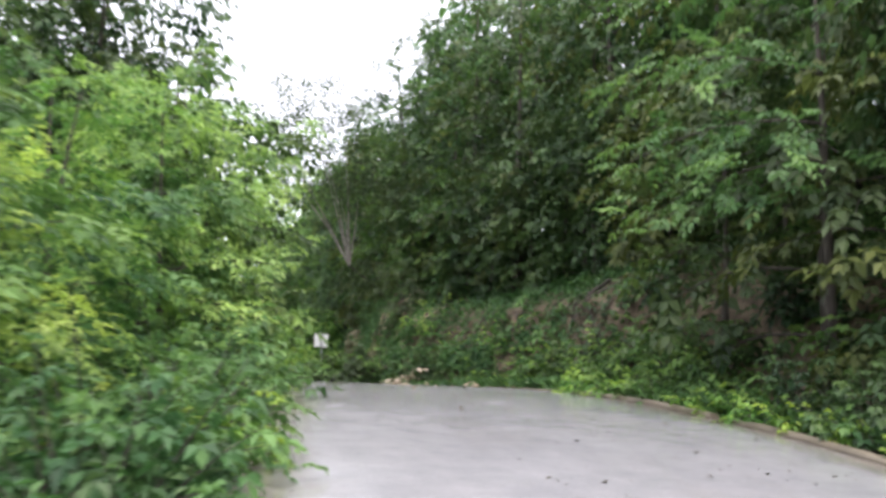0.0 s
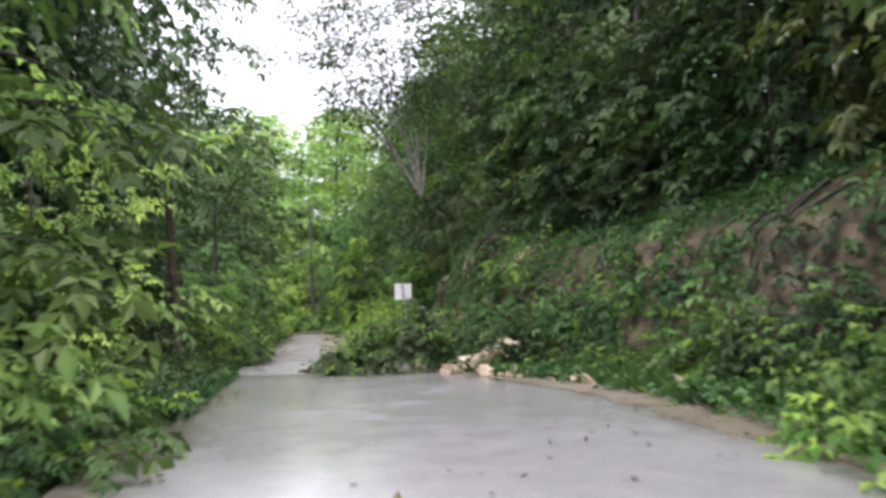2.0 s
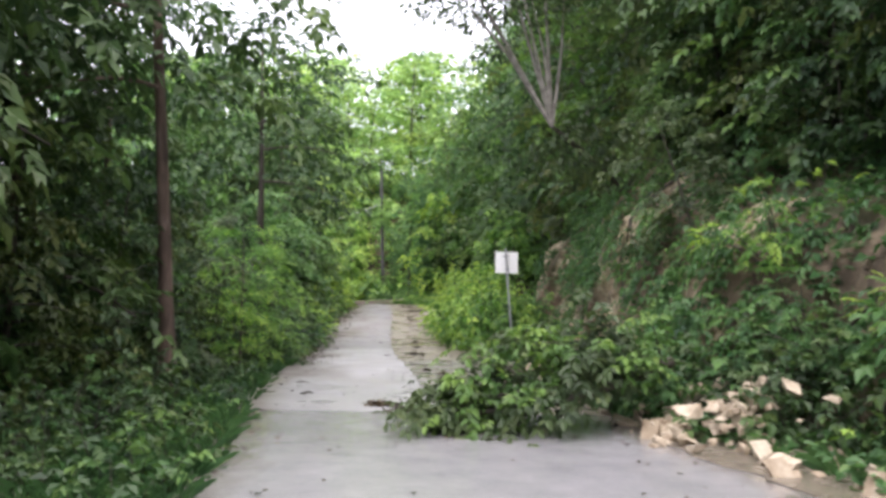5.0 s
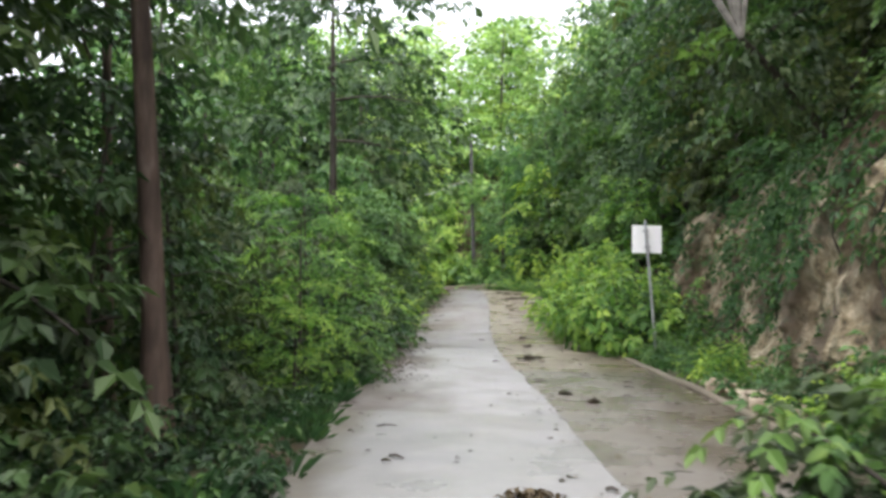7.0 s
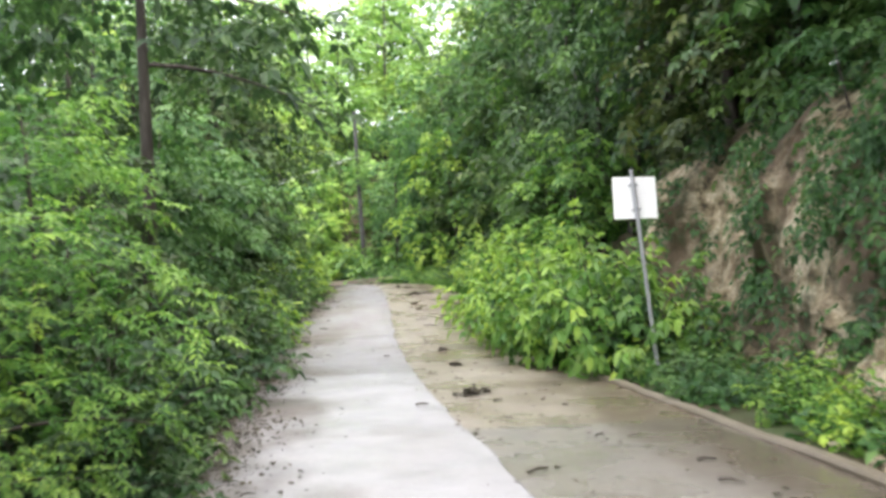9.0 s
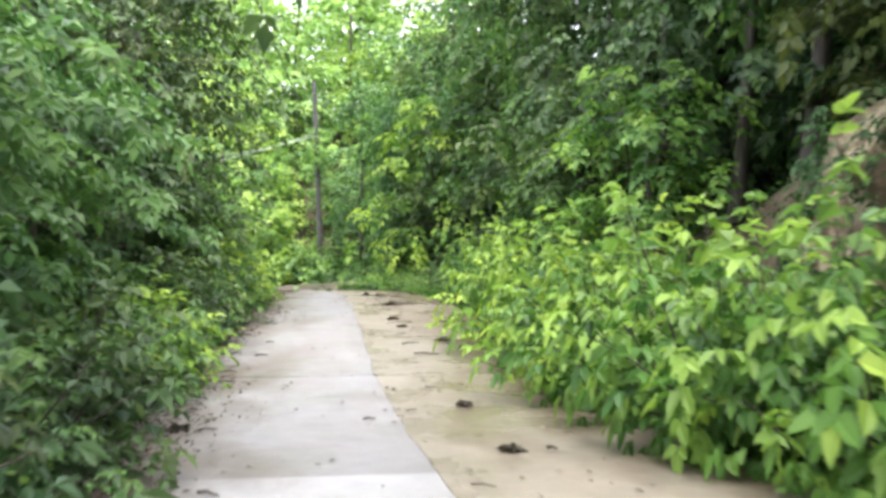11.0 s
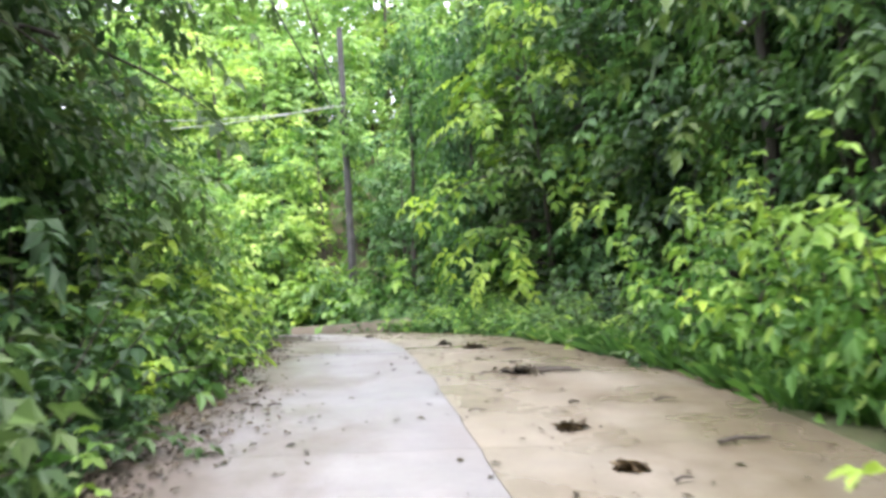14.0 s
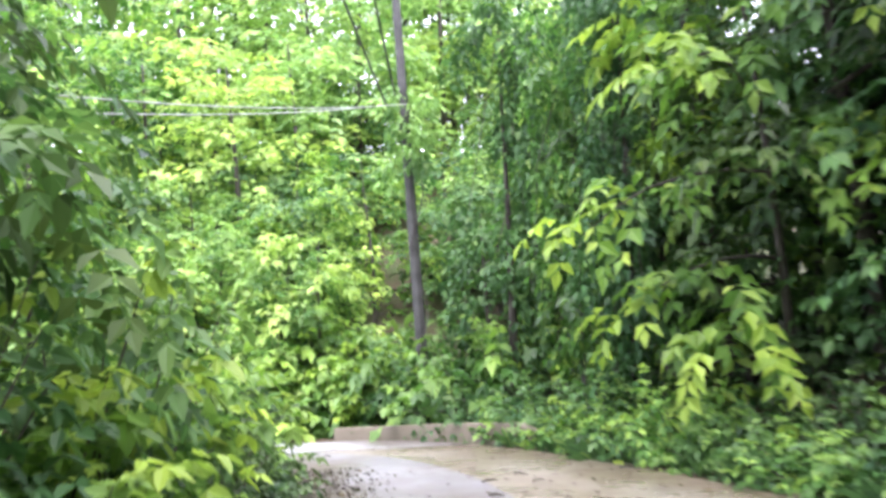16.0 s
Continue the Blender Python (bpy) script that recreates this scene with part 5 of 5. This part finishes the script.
# ---------------------------------------------------------------- fallen crown, rubble, litter
def fallen_crown():
    """Crown of a tree that slid off the bank and lies over half the road."""
    rng = np.random.default_rng(81)
    root = new("fallen_tree_crown")
    z0 = float(ROAD_Z(6.0))
    main = [(3.0, 6.9, z0 + 0.8, 0.08), (2.4, 6.6, z0 + 0.62, 0.075), (1.6, 6.2, z0 + 0.4, 0.06), (0.4, 5.9, z0 + 0.25, 0.03)]
    v, f = tubes([main], 8)
    child("trunk", mesh_from("trunk", v, f, M_BARK, True), root)
    way0 = unit(np.array([-1.0, -0.3, 0.0]))
    pos, way, young, old = [], [], [], []
    for i in range(54):
        u = (i + rng.uniform()) / 54
        s0 = np.array([np.interp(u, [0, 1], [2.9, 0.2]), np.interp(u, [0, 1], [6.9, 6.0]), z0 + np.interp(u, [0, 1], [0.75, 0.3])])
        d = unit(way0 * rng.uniform(0.2, 0.9) + np.array([0, rng.normal() * 0.75, rng.uniform(-0.05, 1.5) * (1.15 - 0.85 * u)]))
        ln = rng.uniform(0.8, 1.6) * (1.2 - 0.5 * u)
        t = np.linspace(0, 1, 5)[:, None]
        path = s0 + d * ln * t - np.array([0, 0, 0.35]) * ln * t ** 2
        path[:, 2] = np.maximum(path[:, 2], z0 + 0.05)
        if i % 3 == 0:
            v, f = tubes([[(*q, 0.022 * (1 - 0.2 * k)) for k, q in enumerate(path)]], 5)
            child("branch", mesh_from("branch", v, f, M_BARK, True), root)
        tt = np.linspace(0.15, 1, 13)
        c = np.stack([np.interp(tt, t[:, 0], path[:, k]) for k in range(3)], 1) + rng.normal(size=(13, 3)) * 0.05
        pos.append(c)
        way.append(d * 0.5 + rng.normal(size=(13, 3)) * np.array([0.8, 0.8, 0.4]))
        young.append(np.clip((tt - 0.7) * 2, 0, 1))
        old.append(np.full(13, i % 3 != 0))
    pos, way, young, old = (np.concatenate(q) for q in (pos, way, young, old))
    for leaf_name, mat, pick in (("foliage", M_LEAF, ~old), ("withered_foliage", M_LEAF_OLIVE, old)):
        q, a, n, size = sprays(rng, pos[pick], way[pick], 0.34 * rng.uniform(0.7, 1.25, pick.sum()), 0.115, 3, 0.5)
        q[:, 2] = np.maximum(q[:, 2], z0 + 0.03)
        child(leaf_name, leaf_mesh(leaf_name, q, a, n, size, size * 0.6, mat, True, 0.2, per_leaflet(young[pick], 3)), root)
    tagged(root, "fallen leafy tree crown lying across half the road", "fallen tree")


fallen_crown()


def stone_mesh(seed, flat):
    """Angular broken rock: the hull of a few random corners, edges worn."""
    rng = np.random.default_rng(seed)
    bm = bmesh.new()
    box = rng.uniform(-1, 1, size=(12, 3))
    for q in np.sign(box) * np.abs(box) ** 0.35 * 0.5 * np.array([1.0, 0.8, flat]):
        bm.verts.new(q)
    bmesh.ops.convex_hull(bm, input=bm.verts)
    bmesh.ops.delete(bm, geom=[q for q in bm.verts if not q.link_faces], context="VERTS")
    bmesh.ops.bevel(bm, geom=list(bm.edges), offset=0.008, segments=1, affect="EDGES")
    me = bpy.data.meshes.new("rock")
    bm.to_mesh(me)
    bm.free()
    me.materials.append(M_STONE)
    return me


STONES = [stone_mesh(90 + k, 0.4 + 0.08 * k) for k in range(6)]


def stone(x, y, size, z=None, label="broken pale rock fallen from the bank"):
    ob = new("rock", rnd.choice(STONES))
    ob.matrix_basis = pose(x, y, (max(gz(x, y), float(ROAD_Z(y)) - 0.02) if z is None else z) + size * 0.16, rnd.uniform(-20, 20), rnd.uniform(-20, 20), rnd.uniform(0, 360))
    ob.scale = (size,) * 3
    return tagged(ob, label, "rock", "rubble below the bank")


for k in range(70):
    y = rnd.uniform(-3.5, 5.4)
    stone(float(EDGE_R(y)) + rnd.uniform(0.1, 1.4) + (0.25 if y < 1 else 0.0), y, rnd.choice((0.08, 0.12, 0.17, 0.26)) * rnd.uniform(0.8, 1.3), z=float(ROAD_Z(y)) + 0.02)
for k in range(95):
    x = 2.3 + 1.6 * rnd.uniform(0, 1)
    y = 5.7 + rnd.gauss(0, 0.8) + 0.4 * (x - 2.3)
    stone(x, y, rnd.choice((0.08, 0.12, 0.16, 0.22, 0.3)) * rnd.uniform(0.85, 1.2), z=float(ROAD_Z(y)) + 0.5 * max(0.0, x - 2.5) * rnd.uniform(0.5, 1.0))
for x, y, sz in ((3.05, 3.3, 0.3), (3.35, 4.3, 0.27), (3.75, 3.6, 0.24), (4.2, 4.6, 0.25), (4.4, 0.1, 0.5), (4.2, -0.7, 0.33), (4.5, 1.3, 0.3), (3.9, 1.9, 0.28),
                 (2.4, 16.7, 0.42), (2.6, 16.3, 0.5), (2.4, 15.7, 0.3), (2.5, 15.2, 0.4), (2.4, 14.3, 0.36), (2.9, 13.8, 0.38), (2.55, 13.4, 0.25), (2.7, 12.2, 0.3),
                 (3.0, 15.0, 0.5), (3.1, 16.0, 0.6), (2.6, 12.9, 0.22), (3.0, 12.6, 0.45), (3.1, 14.3, 0.5),
                 (-1.9, 57.2, 0.35)):
    stone(x, y, sz)
for k in range(22):
    y = rnd.uniform(12.2, 18.0)
    stone(float(EDGE_R(y)) + rnd.uniform(0.35, 1.2), y, rnd.choice((0.12, 0.18, 0.26, 0.34)) * rnd.uniform(0.85, 1.2))


def leaf_heap(x, y, w, d, h, seed):
    """Sodden clump of leaves and twigs on the road."""
    rng = np.random.default_rng(seed)
    root = new("leaf_clump")
    root.matrix_basis = pose(x, y, float(ROAD_Z(y)), 0, 0, rng.uniform(0, 360))
    tw = []
    for k in range(5):
        a, l = rng.uniform(0, 6.28), rng.uniform(0.4, 0.8) * w
        c, s_ = math.cos(a), math.sin(a)
        tw.append([(-l * c * 0.5, -l * s_ * 0.5, 0.02, 0.008), (0, 0, h * 0.6, 0.008), (l * c * 0.5, l * s_ * 0.5, 0.02, 0.004)])
    v, f = tubes(tw, 5)
    child("twig_tangle", mesh_from("twig_tangle", v, f, M_BARK, True), root)
    n = 140
    p = rng.normal(size=(n, 3)) * np.array([w, d, 0]) * 0.3
    p[:, 2] = np.abs(rng.normal(size=n)) * h * 0.5 * np.exp(-(p[:, 0] / w) ** 2 * 3) + 0.01
    v, f = leaves(p, rng.normal(size=(n, 3)) * np.array([1, 1, 0.3]), np.array([[0, 0, 1.0]]) + rng.normal(size=(n, 3)) * 0.4, rng.uniform(0.06, 0.13, n), rng.uniform(0.04, 0.08, n), False, 0.1)
    child("sodden_leaves", mesh_from("sodden_leaves", v, f, M_LITTER), root)
    tagged(root, "dark sodden clump of leaves and twigs on the road", "leaf litter", "debris on the road")


for k, (x, y, w, d, h) in enumerate(((-0.67, 23.3, 0.6, 0.3, 0.12), (-1.4, 47.5, 0.35, 0.2, 0.08), (-1.5, 47.6, 0.3, 0.2, 0.08), (-1.84, 48.6, 0.25, 0.2, 0.07), (-1.3, 40.8, 0.3, 0.15, 0.05),
                                     (-1.16, 39.5, 0.3, 0.15, 0.06), (-1.23, 44.1, 0.5, 0.25, 0.1), (-0.79, 30.6, 0.28, 0.2, 0.07), (-0.68, 27.7, 0.3, 0.2, 0.07), (0.11, 14.7, 0.16, 0.1, 0.025),
                                     (-0.26, 15.65, 0.16, 0.1, 0.025), (-0.9, 8.6, 0.5, 0.3, 0.1), (-0.5, 8.0, 0.6, 0.35, 0.12), (-4.3, 29.3, 0.4, 0.2, 0.06), (-0.4, 37.4, 0.45, 0.2, 0.07))):
    leaf_heap(x, y, w * (0.8 if w > 0.45 else 0.5), d * (0.8 if w > 0.45 else 0.5), h * (0.7 if w > 0.45 else 0.3), 200 + k)


def stick(x, y, l, r, rot):
    v, f = tubes([[(-l / 2, 0, 0.02, r), (-l * 0.1, 0.05 * l, 0.035, r), (l * 0.2, -0.03 * l, 0.03, r * 0.8), (l / 2, 0.04 * l, 0.02, r * 0.5)]], 6)
    ob = new("fallen_stick", mesh_from("fallen_stick", v, f, M_BARK, True))
    ob.matrix_basis = pose(x, y, float(ROAD_Z(y)) + 0.004, 0, 0, rot)
    tagged(ob, "dark wet stick lying on the road", "stick", "debris on the road")


for x, y, l, r, rot in ((-1.0, 44.2, 0.9, 0.025, 8), (-0.75, 44.0, 0.5, 0.03, -10), (-0.05, 40.1, 0.5, 0.02, 15), (-0.9, 46.8, 0.4, 0.02, 20), (-0.9, 35.6, 0.5, 0.018, -30),
                        (-4.5, 26.3, 0.5, 0.02, 30), (-4.4, 33.0, 0.6, 0.02, -15), (-1.1, 37.0, 0.5, 0.015, 40), (0.5, 31.5, 0.4, 0.015, 10)):
    stick(x, y, l, r, rot)


for k in range(64):
    y = rnd.uniform(6.5, 54)
    u = rnd.choice((rnd.gauss(0.62, 0.09), rnd.gauss(0.72, 0.12), rnd.uniform(0.06, 0.2)))
    stick(float(EDGE_L(y)) * (1 - u) + float(EDGE_R(y)) * u, y, rnd.uniform(0.08, 0.26), rnd.uniform(0.008, 0.018), rnd.uniform(-50, 50))


def litter(n, lo, hi, seed):
    """Loose leaves strewn over the road, thicker at the edges."""
    rng = np.random.default_rng(seed)
    y = rng.uniform(lo, hi, n)
    u = rng.beta(0.5, 0.5, n)
    u = np.where(rng.uniform(size=n) < 0.35, rng.uniform(0.45, 0.95, n), u)
    x = EDGE_L(y) * (1 - u) + EDGE_R(y) * u
    keep = lattice(x, y, 1.3, seed) > -0.25
    x, y = x[keep], y[keep]
    m = len(x)
    p = np.stack([x, y, ROAD_Z(y) + 0.012], 1)
    a = rng.normal(size=(m, 3)) * np.array([1, 1, 0.12])
    leaf_stuff("leaf_litter", "dead wet leaves strewn along the road edges", "leaf litter", p, a, np.array([[0, 0, 1.0]]) + rng.normal(size=(m, 3)) * 0.2, rng.uniform(0.03, 0.11, m), M_LITTER, False, 0.02)


litter(1500, 4, 60, 91)


def edge_litter(n, lo, hi, seed):
    """Brown drift of rotting leaves along the valley side of the road."""
    rng = np.random.default_rng(seed)
    y = rng.uniform(lo, hi, n)
    d = np.abs(rng.normal(size=n)) * 0.34 * (1 + 0.6 * lattice(y, y * 0, 1.7, seed))
    x = EDGE_L(y) + d - 0.08
    m = len(x)
    p = np.stack([x, y, ROAD_Z(y) + rng.uniform(0.01, 0.035, m)], 1)
    a = rng.normal(size=(m, 3)) * np.array([1, 1, 0.2])
    leaf_stuff("leaf_litter", "brown rotting leaves drifted along the road edge", "leaf litter", p, a, np.array([[0, 0, 1.0]]) + rng.normal(size=(m, 3)) * 0.3, rng.uniform(0.03, 0.085, m), M_LITTER, False, 0.05)


edge_litter(4500, 17, 38, 93)
edge_litter(4500, 38, 55, 94)
litter(500, -18, 4, 92)
